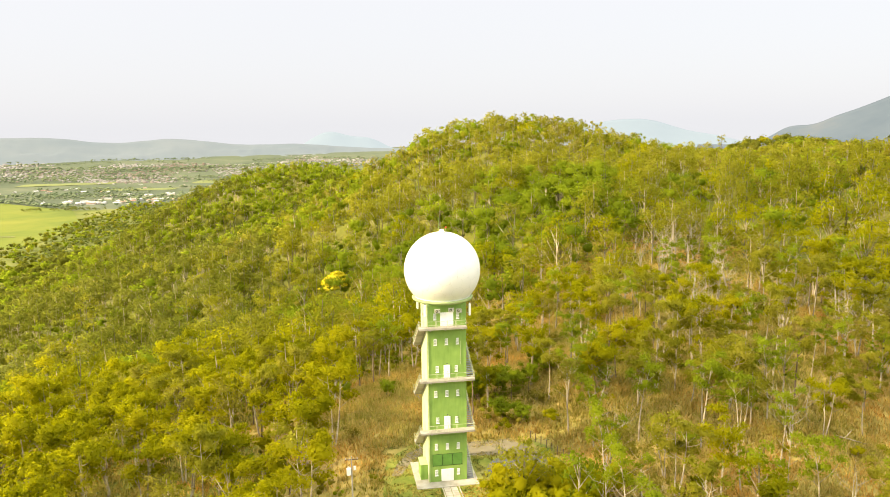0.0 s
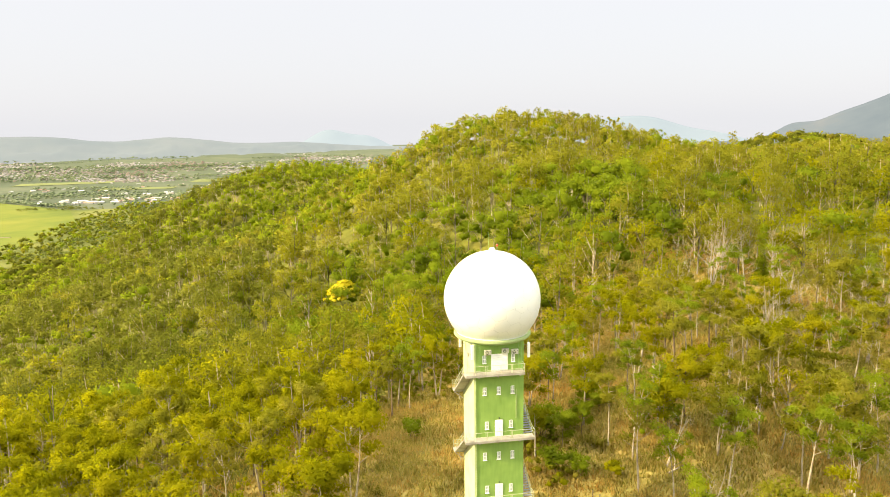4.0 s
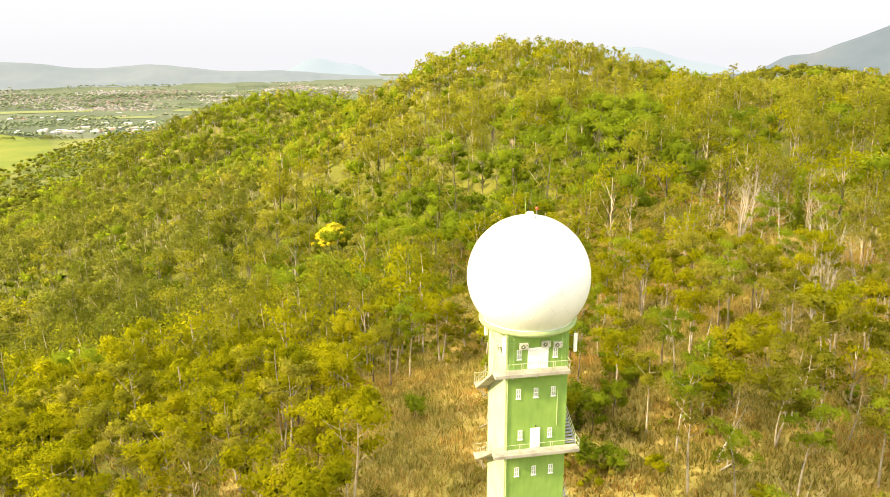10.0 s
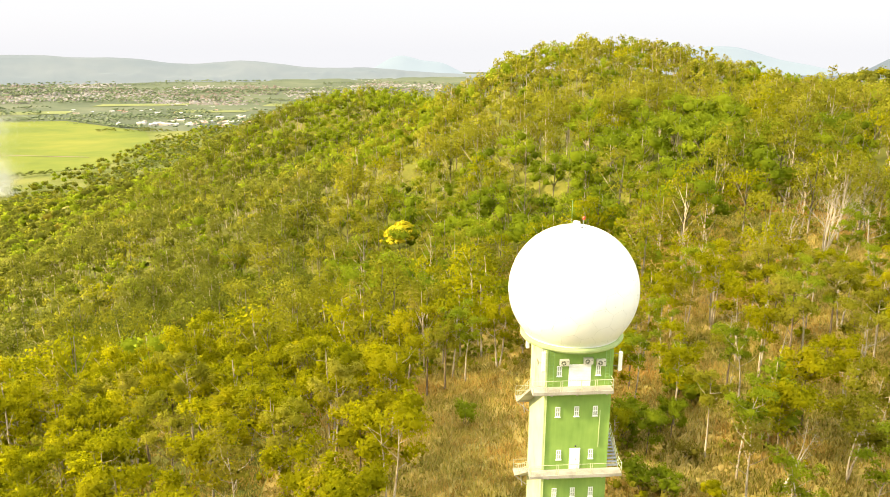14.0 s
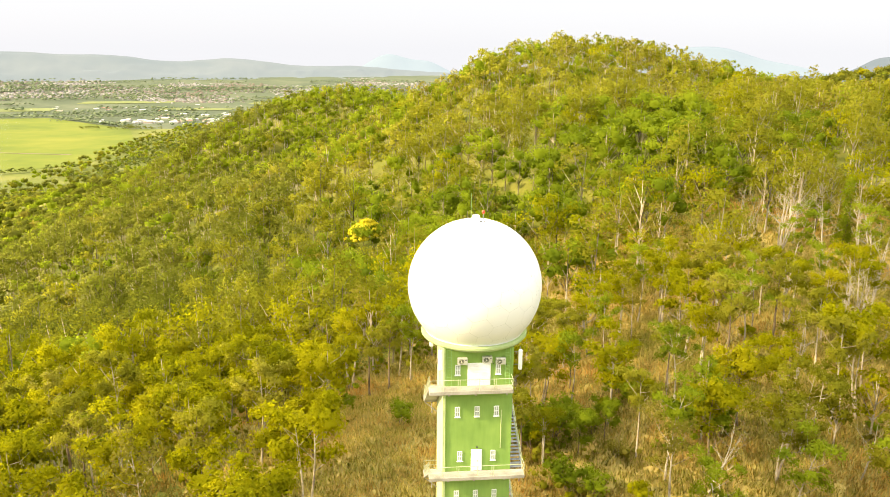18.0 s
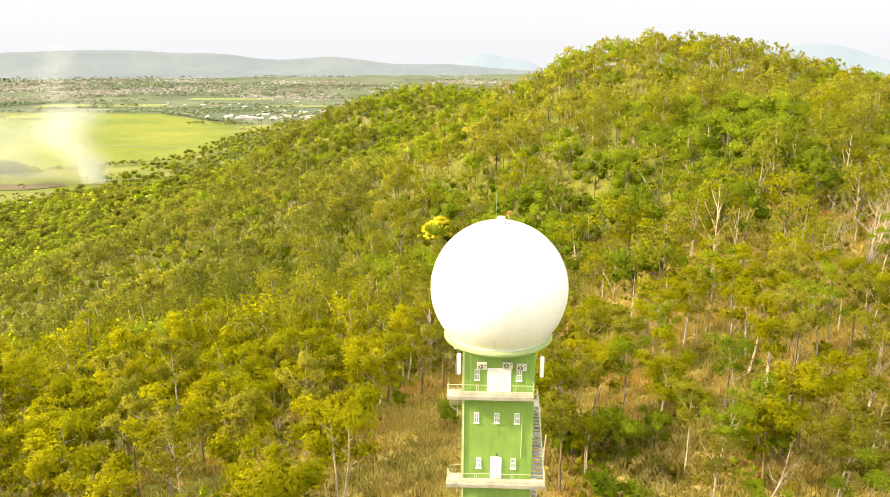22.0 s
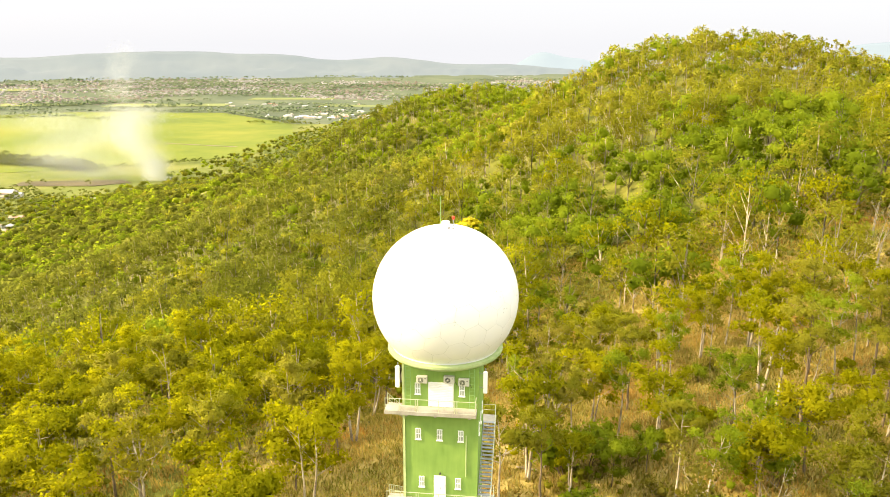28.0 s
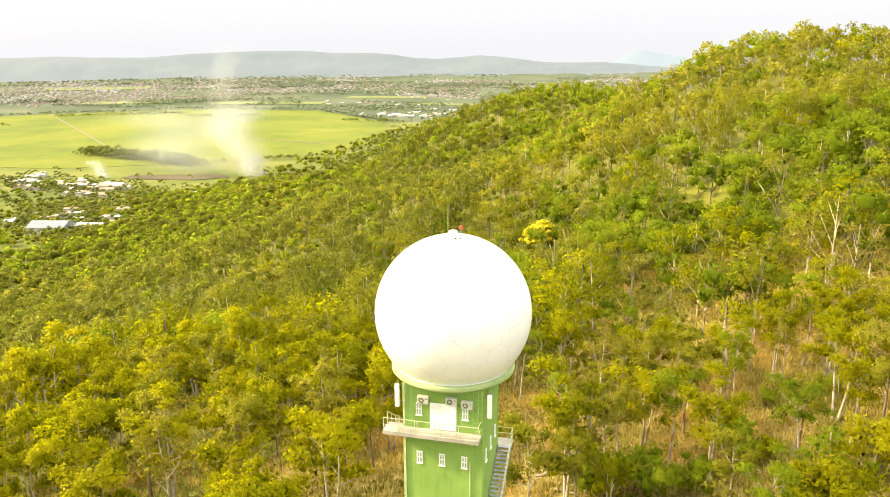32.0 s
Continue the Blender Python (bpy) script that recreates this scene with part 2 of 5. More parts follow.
M["mountain_near"] = material("haze_glow_wooded_mountain", [(0.1, (0.018, 0.027, 0.0315)), (0.6, (0.033, 0.042, 0.0455)), (0.9, (0.051, 0.051, 0.0455))], scale=0.003, fine=0.02, rough=1, bump=0, glow=(0.39, 0.48, 0.60, 0.23))
M["mountain_far"] = material("haze_glow_far_mountain", [(0.1, (0.042, 0.054, 0.066)), (0.9, (0.054, 0.066, 0.075))], scale=0.002, fine=0.01, rough=1, bump=0, glow=(0.50, 0.60, 0.70, 0.41))
M["smoke_thin"] = flat("thin_white_smoke", (0.80, 0.85, 0.90), rough=1.0, var=0.01, bump=0, translucent=0.5, spec=0.0)
nt = M["smoke_thin"].node_tree
thin, veil = nt.nodes.new("ShaderNodeMixShader"), nt.nodes.new("ShaderNodeBsdfTransparent")
thin.inputs[0].default_value = 0.7
nt.links.new(nt.nodes["Material Output"].inputs["Surface"].links[0].from_socket, thin.inputs[1])
nt.links.new(veil.outputs[0], thin.inputs[2])
nt.links.new(thin.outputs[0], nt.nodes["Material Output"].inputs["Surface"])
M["wire"] = flat("grey_wire", (0.25, 0.24, 0.2), rough=0.7)


# ---- mesh helpers ----
def part(name, bm, mat, parent=None, label="", smooth=False):
    me = bpy.data.meshes.new(name)
    bm.to_mesh(me)
    bm.free()
    if smooth:
        me.polygons.foreach_set("use_smooth", [True] * len(me.polygons))
    me.materials.append(mat)
    ob = new(name, me)
    if parent:
        ob.parent = parent
    return tagged(ob, label)


def thing(name, label, category, group="", at=(0, 0, 0)):
    ob = new(name)
    ob.location = at
    return tagged(ob, label, category, group)


def mesh_arrays(name, verts, faces, mats, index=None, smooth=False):
    """A mesh from arrays: verts (n, 3); faces (m, 3) or (m, 4)."""
    k = faces.shape[1]
    me = bpy.data.meshes.new(name)
    me.vertices.add(len(verts))
    me.vertices.foreach_set("co", np.ascontiguousarray(verts, dtype=np.float32).ravel())
    me.loops.add(faces.size)
    me.loops.foreach_set("vertex_index", np.ascontiguousarray(faces, dtype=np.int32).ravel())
    me.polygons.add(len(faces))
    me.polygons.foreach_set("loop_start", np.arange(0, faces.size, k, dtype=np.int32))
    me.polygons.foreach_set("loop_total", np.full(len(faces), k, dtype=np.int32))
    for m in mats:
        me.materials.append(m)
    if index is not None:
        me.polygons.foreach_set("material_index", np.asarray(index, dtype=np.int32))
    if smooth:
        me.polygons.foreach_set("use_smooth", np.ones(len(faces), dtype=bool))
    me.update(calc_edges=True)
    return me


def add_box(bm, x0, x1, y0, y1, z0, z1, m=None):
    t = Matrix.Translation(((x0 + x1) / 2, (y0 + y1) / 2, (z0 + z1) / 2)) @ Matrix.Diagonal((x1 - x0, y1 - y0, z1 - z0, 1))
    return bmesh.ops.create_cube(bm, size=1, matrix=m @ t if m else t)["verts"]


def box(x0, x1, y0, y1, z0, z1, bevel=0.0):
    bm = bmesh.new()
    add_box(bm, x0, x1, y0, y1, z0, z1)
    if bevel:
        bmesh.ops.bevel(bm, geom=bm.edges[:], offset=bevel, segments=1, affect="EDGES")
    return bm


def add_rod(bm, a, b, r, r2=None, seg=6):
    a, b = Vector(a), Vector(b)
    d = b - a
    m = Matrix.Translation((a + b) / 2) @ d.to_track_quat("Z", "Y").to_matrix().to_4x4()
    bmesh.ops.create_cone(bm, cap_ends=True, segments=seg, radius1=r, radius2=r if r2 is None else r2, depth=d.length, matrix=m)


def rod(a, b, r, r2=None, seg=6):
    bm = bmesh.new()
    add_rod(bm, a, b, r, r2, seg)
    return bm


def lathe(profile, seg=64, cx=0.0, cy=0.0):
    """A turned form from (radius, z) pairs."""
    bm = bmesh.new()
    rings = []
    for r, z in profile:
        if r < 1e-4:
            rings.append([bm.verts.new((cx, cy, z))])
        else:
            rings.append([bm.verts.new((cx + r * math.cos(2 * math.pi * i / seg), cy + r * math.sin(2 * math.pi * i / seg), z)) for i in range(seg)])
    for a, b in zip(rings, rings[1:]):
        for i in range(seg):
            j = (i + 1) % seg
            if len(a) == 1:
                bm.faces.new((a[0], b[j], b[i]))
            elif len(b) == 1:
                bm.faces.new((a[i], a[j], b[0]))
            else:
                bm.faces.new((a[i], a[j], b[j], b[i]))
    bmesh.ops.recalc_face_normals(bm, faces=bm.faces[:])
    return bm


# ---- ground: a wooded ridge above a wide plain ----
PLAIN = -150.0
BUMPS = [(140, 400, 95, 46.6), (55, 345, 70, 26.7), (0, 0, 70, 4.1), (70, 50, 80, 18.1), (60, 180, 80, 21.4), (-15, 600, 150, 88.1), (-150, 580, 130, 34.0), (-60, 220, 90, -4.0), (-160, 300, 120, 11.4), (450, 700, 230, 73.0), (300, 380, 180, 3.9), (220, 80, 180, 64.2), (0, -148, 170, 103.0), (-100, 20, 110, 51.3), (130, 150, 90, -9.1), (-260, 800, 170, 52.8), (650, 800, 260, 135.1), (20, 90, 60, -3.5), (-15, 280, 80, 7.8), (500, 250, 260, 143.9), (50, 300, 330, 134.6), (-40, 450, 120, -18.9), (-12, 176, 40, -10), (30, 275, 55, 6), (41, 150, 25, -4), (-115, 215, 60, -6)]


def ground(x, y):
    """The height of the ground, for numbers or arrays."""
    x, y = np.asarray(x, float), np.asarray(y, float)
    z = np.full(np.broadcast(x, y).shape, PLAIN)
    for bx, by, s, h in BUMPS:
        z = z + h * np.exp(-((x - bx) ** 2 + (y - by) ** 2) / s**2)
    roll = np.clip((z - PLAIN - 2) / 30, 0, 1)
    z = z + roll * 0.5 * np.sin(x * 0.11 + 0.7) * np.cos(y * 0.09) + roll * 1.4 * np.sin(x * 0.021 + y * 0.013) * np.cos(y * 0.027 - x * 0.009)
    # levelled yard round the tower
    d = np.hypot(np.maximum(np.abs(x - 5) - 11, 0), np.maximum(np.abs(y - 1.5) - 8.5, 0))
    k = np.clip(d / 16, 0, 1)
    k = k * k * (3 - 2 * k)
    z = -0.06 * (1 - k) + z * k
    # the plain climbs to the foot of the mountains
    f = np.clip((np.hypot(x, y) - 2500) / 1500, 0, 1)
    return z + 62 * f * f * (3 - 2 * f)


def axis(near0, near1, step, far, grow):
    mid = np.arange(near0, near1 + 1e-6, step)
    out, s = [near1], step
    while out[-1] < far:
        s *= grow
        out.append(out[-1] + s)
    low, s = [near0], step
    while low[-1] > -far:
        s *= grow
        low.append(low[-1] - s)
    return np.array(low[:0:-1] + list(mid) + out[1:])


GX, GY = axis(-130, 130, 4, 4900, 1.07), axis(-60, 130, 4, 4900, 1.06)
gx, gy = np.meshgrid(GX, GY, indexing="ij")
gi = np.arange(gx.size).reshape(gx.shape)
gf = np.stack([gi[:-1, :-1], gi[1:, :-1], gi[1:, 1:], gi[:-1, 1:]], -1).reshape(-1, 4)
gz = ground(gx, gy)
centre = gz.ravel()[gf].mean(1)
cgx, cgy = gx.ravel()[gf].mean(1), gy.ravel()[gf].mean(1)
grassy = np.zeros(len(gf), bool)
for ox, oy, oa, ob_ in ((-4, 40, 32, 42), (6, 1, 24, 19), (50, 30, 80, 85), (40, -35, 55, 32), (-6, -22, 42, 30), (88, 34, 27, 12)):
    grassy |= np.hypot((cgx - ox) / oa, (cgy - oy) / ob_) < 1
low_land = (centre < PLAIN + 12) | (np.abs(cgx) > 900) | (cgy > 1300)
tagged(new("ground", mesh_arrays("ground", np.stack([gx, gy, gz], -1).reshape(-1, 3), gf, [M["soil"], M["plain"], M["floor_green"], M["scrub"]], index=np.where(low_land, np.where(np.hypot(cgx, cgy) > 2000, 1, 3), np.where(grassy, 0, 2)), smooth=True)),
       "dry grassy hill soil running down to a green plain", "ground", kind="structure")


def sheet(name, outline, mat, label, category, lift=0.03, step=None, base=None):
    """A thin patch laid over the ground inside an outline of (x, y) points."""
    bm = bmesh.new()
    vs = [bm.verts.new((x, y, 0)) for x, y in outline]
    bm.faces.new(vs)
    if step:
        for ax in (0, 1):
            lo, hi = min(p[ax] for p in outline), max(p[ax] for p in outline)
            c = lo + step
            while c < hi:
                no = (1, 0, 0) if ax == 0 else (0, 1, 0)
                bmesh.ops.bisect_plane(bm, geom=bm.verts[:] + bm.edges[:] + bm.faces[:], plane_co=(c, 0, 0) if ax == 0 else (0, c, 0), plane_no=no)
                c += step
    for v in bm.verts:
        v.co.z = (float(ground(v.co.x, v.co.y)) if base is None else base) + lift
    ext = bmesh.ops.extrude_face_region(bm, geom=bm.faces[:])
    for v in ext["geom"]:
        if isinstance(v, bmesh.types.BMVert):
            v.co.z -= min(0.3, lift * 4)
    bmesh.ops.recalc_face_normals(bm, faces=bm.faces[:])
    return tagged(part(name, bm, mat), label, category, kind="structure")


# ---- the tower ----
YB = 3.66  # rear wall
CY = 0.5  # axis of the dome
LEVELS = [0.05, 8.70, 16.99, 25.28]
tower = thing("radar_tower", "tall square lime-green concrete radar tower with white doors", "tower")
part("shaft", box(-3, 3, -3, YB, 0.0, 28.81, 0.03), M["wall"], tower)
# thin sheet over the sun-facing wall, its paint paler to stand for sunlight
part("side_wall", box(-3.014, -2.98, -2.85, YB - 0.15, 0.02, 28.78), M["sunlit_side_paint"], tower, "pale green side wall with sunlight put into its paint")
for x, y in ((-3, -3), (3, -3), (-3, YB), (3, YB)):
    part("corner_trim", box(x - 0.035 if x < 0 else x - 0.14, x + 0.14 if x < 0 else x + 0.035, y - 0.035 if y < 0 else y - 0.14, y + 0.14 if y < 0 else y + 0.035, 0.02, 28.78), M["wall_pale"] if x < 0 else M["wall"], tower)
for z in (8.5, 16.8, 25.1):
    for face in (-1, 1):
        part("floor_band", box(-3.02, 3.02, -3.03 if face < 0 else YB + 0.005, -3.005 if face < 0 else YB + 0.03, z - 0.25, z + 0.1), M["wall"], tower)


def window(cx, z0, w=0.44, h=0.96, side=0):
    """A white two-light casement; side 1: on the right wall."""
    m = pose(3.0, cx, 0, 0, 0, 90) if side == 1 else (pose(-3.0, cx, 0, 0, 0, -90) if side == -1 else pose(cx, -3.0, 0))
    bm = bmesh.new()
    t = 0.06
    for a, b, c, d in ((-w / 2, -w / 2 + t, 0, h), (w / 2 - t, w / 2, 0, h), (-w / 2 + t, w / 2 - t, 0, t), (-w / 2 + t, w / 2 - t, h - t, h), (-0.025, 0.025, t, h - t), (-w / 2 + t, -0.025, h / 2 - 0.03, h / 2 + 0.03), (0.025, w / 2 - t, h / 2 - 0.03, h / 2 + 0.03)):
        add_box(bm, a, b, -0.06, 0.01, z0 + c, z0 + d, m)
    fr = part("window", bm, M["white"], tower, "white window frame")
    for sx in (-1, 1):
        for sz in (0, 1):
            bm = bmesh.new()
            x0, x1 = (-w / 2 + t, -0.025) if sx < 0 else (0.025, w / 2 - t)
            add_box(bm, x0, x1, -0.022, -0.008, z0 + (t if sz == 0 else h / 2 + 0.03), z0 + (h / 2 - 0.03 if sz == 0 else h - t), m)
            part("pane", bm, M["glass"], fr, "pale green-grey window pane")
    bm = bmesh.new()
    add_box(bm, -w / 2 - 0.05, w / 2 + 0.05, -0.11, 0.0, z0 - 0.06, z0 - 0.004, m)
    part("sill", bm, M["white"], fr)


for n, z in enumerate(LEVELS[:3]):
    for x in (-1.78, -0.05, 1.66):
        window(x, z + 5.35)
    for x in ((-1.80, 1.66) if n == 0 else (-1.52, 1.46)):
        window(x, z + 1.02)
    for y in (-1.6, 0.3, 2.2):
        window(y, z + 5.35, side=1)
for x in (-1.80, 1.72):
    window(x, LEVELS[3] + 1.05)


def door(x0, x1, z0, h, leaves, name, label):
    d = part(name, box(x0, x1, -3.07, -2.99, z0 + 0.02, z0 + h, 0.01), M["white"], tower, label)
    for k in range(leaves):
        a = x0 + 0.06 + (x1 - x0 - 0.12) * k / leaves
        b = x0 + 0.06 + (x1 - x0 - 0.12) * (k + 1) / leaves
        part("leaf", box(a + 0.012, b - 0.012, -3.095, -3.068, z0 + 0.05, z0 + h - 0.06, 0.006), M["white"], d)
    part("handle", box((x0 + x1) / 2 + 0.05, (x0 + x1) / 2 + 0.09, -3.14, -3.097, z0 + 0.95, z0 + 1.1), M["steel"], d, "grey door handle")


door(-1.05, 0.92, LEVELS[0], 2.05, 2, "garage_door", "wide white double door")
for z in LEVELS[1:3]:
    door(-0.51, 0.47, z, 2.12, 1, "door", "white single door")
    part("door_lamp", box(-0.06, 0.06, -3.16, -3.0, z + 2.28, z + 2.42, 0.02), M["dark"], tower, "small dark lamp over the door")
# roller shutter of the equipment floor, with its slats
sh = part("shutter", box(-0.95, 1.06, -3.05, -2.99, LEVELS[3] + 0.02, LEVELS[3] + 2.13, 0.01), M["white"], tower, "white roller shutter")
for k in range(14):
    part("slat", box(-0.88, 0.99, -3.075, -3.048, LEVELS[3] + 0.05 + k * 0.145, LEVELS[3] + 0.18 + k * 0.145, 0.008), M["white"], sh)
# three framed blank panels over the garage door
for k in range(3):
    x0 = -2.42 + k * 1.58
    p = part("blank_panel", box(x0 + 0.06, x0 + 1.50, -3.02, -2.99, 2.75, 4.55), M["panel_green"], tower, "recessed dark green blank panel")
    for a, b, c, d in ((x0, x0 + 1.56, 4.56, 4.63), (x0, x0 + 1.56, 2.67, 2.74), (x0, x0 + 0.05, 2.745, 4.555), (x0 + 1.51, x0 + 1.56, 2.745, 4.555)):
        part("panel_edge", box(a, b, -3.03, -2.99, c, d), M["groove"], p)
# stain-coloured downpipe stub and conduits
part("downpipe", rod((2.1, -3.06, LEVELS[2] + 2.2), (2.1, -3.06, LEVELS[2] + 5.9), 0.045), M["wall_pale"], tower, "thin pale drain pipe")
part("conduit", rod((-2.86, -3.06, 0.2), (-2.86, -3.06, 25.0), 0.04), M["wall_pale"], tower)


def platform(z, x0, x1):
    """A cantilevered concrete landing along the front with its cream railing."""
    s = part("landing", box(x0, x1, -4.05, -3.006, z - 0.33, z, 0.02), M["concrete"], tower, "concrete landing slab")
    for x in (-2.6, -0.3, 2.4):
        bm = bmesh.new()
        add_box(bm, x - 0.09, x + 0.09, -3.9, -3.0, z - 0.50, z - 0.335)
        part("bracket", bm, M["concrete"], s)
    posts = [x0 + 0.06, x0 + 1.2, -1.85, -1.68, 0.0, 1.25, 1.42, x1 - 0.06]
    for x in posts:
        part("rail_post", box(x - 0.025, x + 0.025, -4.0, -3.95, z + 0.004, z + 1.05), M["rail"], s)
    for h in (0.45, 1.02):
        part("rail", rod((x0 + 0.06, -3.975, z + h), (x1 - 0.06, -3.975, z + h), 0.026), M["rail"], s)
        part("rail", rod((x1 - 0.06, -3.975, z + h), (x1 - 0.06, -3.05, z + h), 0.026), M["rail"], s)
    return s


for z in LEVELS[1:3]:
    platform(z, -4.31, 4.19)
platform(LEVELS[3], -4.31, 2.93)


def flight(z0, z1, side):
    """One steel stair flight along a side wall; side 1: right wall, rising to the rear; -1: left wall, rising to the front."""
    n = 21
    x0, x1 = (3.06, 4.16) if side > 0 else (-4.28, -3.06)
    ya, yb = (-3.0, YB + 0.1) if side > 0 else (YB + 0.1, -3.0)
    st = thing("stair_flight", "grey steel stair flight fixed to the tower wall" if side > 0 else "pale concrete stair flight fixed to the tower wall", "stairs", "stair flights of the tower")
    mat = M["steel"] if side > 0 else M["concrete"]
    rise, run = (z1 - z0) / n, (yb - ya) / n
    for k in range(n):
        ys = sorted((ya + run * k, ya + run * (k + 1) * 1.0))
        z = z0 + rise * (k + 1)
        part("tread", box(x0 + 0.05, x1 - 0.05, ys[0] + 0.012, ys[1] - 0.012, z - 0.05, z), mat, st)
    for x in (x0, x1 - 0.05):
        bm = bmesh.new()
        v = [bm.verts.new((x + dx, y, z)) for dx in (0, 0.05) for y, z in ((ya, z0 - 0.16), (yb, z1 - 0.16), (yb, z1 + 0.08), (ya, z0 + 0.08))]
        for f in ((3, 2, 1, 0), (4, 5, 6, 7), (0, 1, 5, 4), (1, 2, 6, 5), (2, 3, 7, 6), (3, 0, 4, 7)):
            bm.faces.new([v[i] for i in f])
        part("stringer", bm, mat, st)
    if side < 0:
        bm = bmesh.new()
        v = [bm.verts.new((x, y, z)) for x in (x0 + 0.052, x1 - 0.052) for y, z in ((ya, z0 - 0.15), (yb, z1 - 0.15), (yb, z1 - 0.08), (ya, z0 - 0.08))]
        for f in ((3, 2, 1, 0), (4, 5, 6, 7), (0, 1, 5, 4), (1, 2, 6, 5), (2, 3, 7, 6), (3, 0, 4, 7)):
            bm.faces.new([v[i] for i in f])
        part("soffit", bm, mat, st)
    xo = x1 - 0.03 if side > 0 else x0 + 0.03
    for k in range(0, n + 1, 3):
        y, z = ya + run * k, z0 + rise * k
        part("baluster", box(xo - 0.022, xo + 0.022, y - 0.022, y + 0.022, z, z + 1.0), M["rail"], st)
    for h in (0.5, 1.0):
        part("handrail", rod((xo, ya, z0 + h), (xo, yb, z1 + h), 0.026), M["rail"], st)


for a, b in zip(LEVELS, LEVELS[1:]):
    half = a + (b - a) * 0.44
    flight(a, half, 1)
    flight(half, b, -1)
    s = part("rear_landing", box(-4.28, 4.16, YB + 0.11, YB + 1.35, half - 0.2, half, 0.02), M["concrete"], tower, "concrete rear landing slab")
    for x in (-4.2, -2.8, -1.4, 0, 1.4, 2.8, 4.08):
        part("rail_post", box(x - 0.025, x + 0.025, YB + 1.25, YB + 1.30, half + 0.004, half + 1.05), M["rail"], s)
    for h in (0.5, 1.02):
        part("rail", rod((-4.2, YB + 1.275, half + h), (4.08, YB + 1.275, half + h), 0.026), M["rail"], s)
        part("rail", rod((4.08, YB + 1.275, half + h), (4.08, YB + 0.15, half + h), 0.026), M["rail"], s)
    for x in (-3.5, 3.4):
        part("bracket", rod((x, YB + 1.2, half - 0.2), (x, YB, half - 1.3), 0.05), M["concrete"], s)
    part("strut", rod((-4.2, YB, half - 0.15), (-3.02, YB - 0.2, half - 1.1), 0.05), M["concrete"], s)

# small annex at the left foot
annex = thing("annex", "small low green block against the tower foot", "annex")
part("body", box(-4.15, -3.01, -1.9, 0.9, 0.0, 2.5, 0.02), M["wall"], annex)
part("cap", box(-4.22, -3.01, -1.97, 0.97, 2.504, 2.60, 0.02), M["wall_pale"], annex)


def air_conditioner(x, z):
    ac = thing("air_conditioner", "beige split air-conditioner outdoor unit on the green wall", "air conditioner", "air conditioners above the shutter", at=(x, -3.0, z))
    part("case", box(-0.42, 0.42, -0.36, -0.03, 0, 0.58, 0.025), M["ac"], ac)
    bm = bmesh.new()
    for k, r in enumerate((0.21, 0.14, 0.07)):
        for i in range(20):
            a0, a1 = 2 * math.pi * i / 20, 2 * math.pi * (i + 1) / 20
            add_rod(bm, (-0.1 + r * math.cos(a0), -0.375, 0.29 + r * math.sin(a0)), (-0.1 + r * math.cos(a1), -0.375, 0.29 + r * math.sin(a1)), 0.011, seg=4)
    part("fan_grille", bm, M["rail"], ac, "round pale fan grille")
    bm = bmesh.new()
    bmesh.ops.create_cone(bm, cap_ends=True, segments=24, radius1=0.23, radius2=0.23, depth=0.012, matrix=pose(-0.1, -0.363, 0.29, 90))
    part("fan_opening", bm, M["dark"], ac, "dark fan opening")
    bm = bmesh.new()
    bmesh.ops.create_cone(bm, cap_ends=True, segments=12, radius1=0.07, radius2=0.07, depth=0.02, matrix=pose(-0.1, -0.378, 0.29, 90))
    part("hub", bm, M["ac"], ac)
    part("badge", box(0.22, 0.34, -0.366, -0.358, 0.40, 0.46), M["dark"], ac)
    for sx in (-0.3, 0.3):
        part("bracket", box(sx - 0.02, sx + 0.02, -0.34, -0.0, -0.04, -0.004), M["steel"], ac)
    part("pipe", rod((0.40, -0.04, 0.1), (0.62, -0.02, -0.25), 0.02), M["dark"], ac)


air_conditioner(-1.42, LEVELS[3] + 2.12)
air_conditioner(0.72, LEVELS[3] + 2.22)
air_conditioner(1.88, LEVELS[3] + 2.06)


def ladder(x):
    ld = thing("wall_ladder", "narrow green steel ladder fixed to the wall", "ladder", "ladders at the equipment floor")
    for sx in (-0.19, 0.19):
        part("stile", rod((x + sx, -3.16, LEVELS[3] + 0.02), (x + sx, -3.16, 28.8), 0.024), M["ladder"], ld)
    for k in range(11):
        z = LEVELS[3] + 0.3 + k * 0.31
        part("rung", rod((x - 0.19, -3.16, z), (x + 0.19, -3.16, z), 0.014), M["ladder"], ld)
    for z in (26.2, 28.3):
        for sx in (-0.19, 0.19):
            part("standoff", rod((x + sx, -3.16, z), (x + sx, -2.99, z), 0.015), M["ladder"], ld)


ladder(-2.55)
ladder(2.52)


def antenna(x, y, z):
    an = thing("panel_antenna", "tall white panel antenna on a steel arm", "antenna", "panel antennas under the rim", at=(x, y, z))
    part("case", box(-0.17, 0.17, -0.12, 0.12, -0.92, 0.92, 0.06), M["white"], an)
    part("pole", rod((0, 0.2, -1.05), (0, 0.2, 1.1), 0.04), M["steel"], an)
    sx = -1 if x > 0 else 1
    for h in (-0.6, 0.6):
        part("arm", rod((0, 0.2, h), (sx * (abs(x) - 2.98), 0.45, h), 0.025), M["steel"], an)
        part("clamp", box(-0.06, 0.06, 0.10, 0.24, h - 0.05, h + 0.05), M["steel"], an)


antenna(3.56, -3.31, 27.75)
antenna(-3.33, -3.36, 27.9)
antenna(-3.7, 2.2, 27.8)
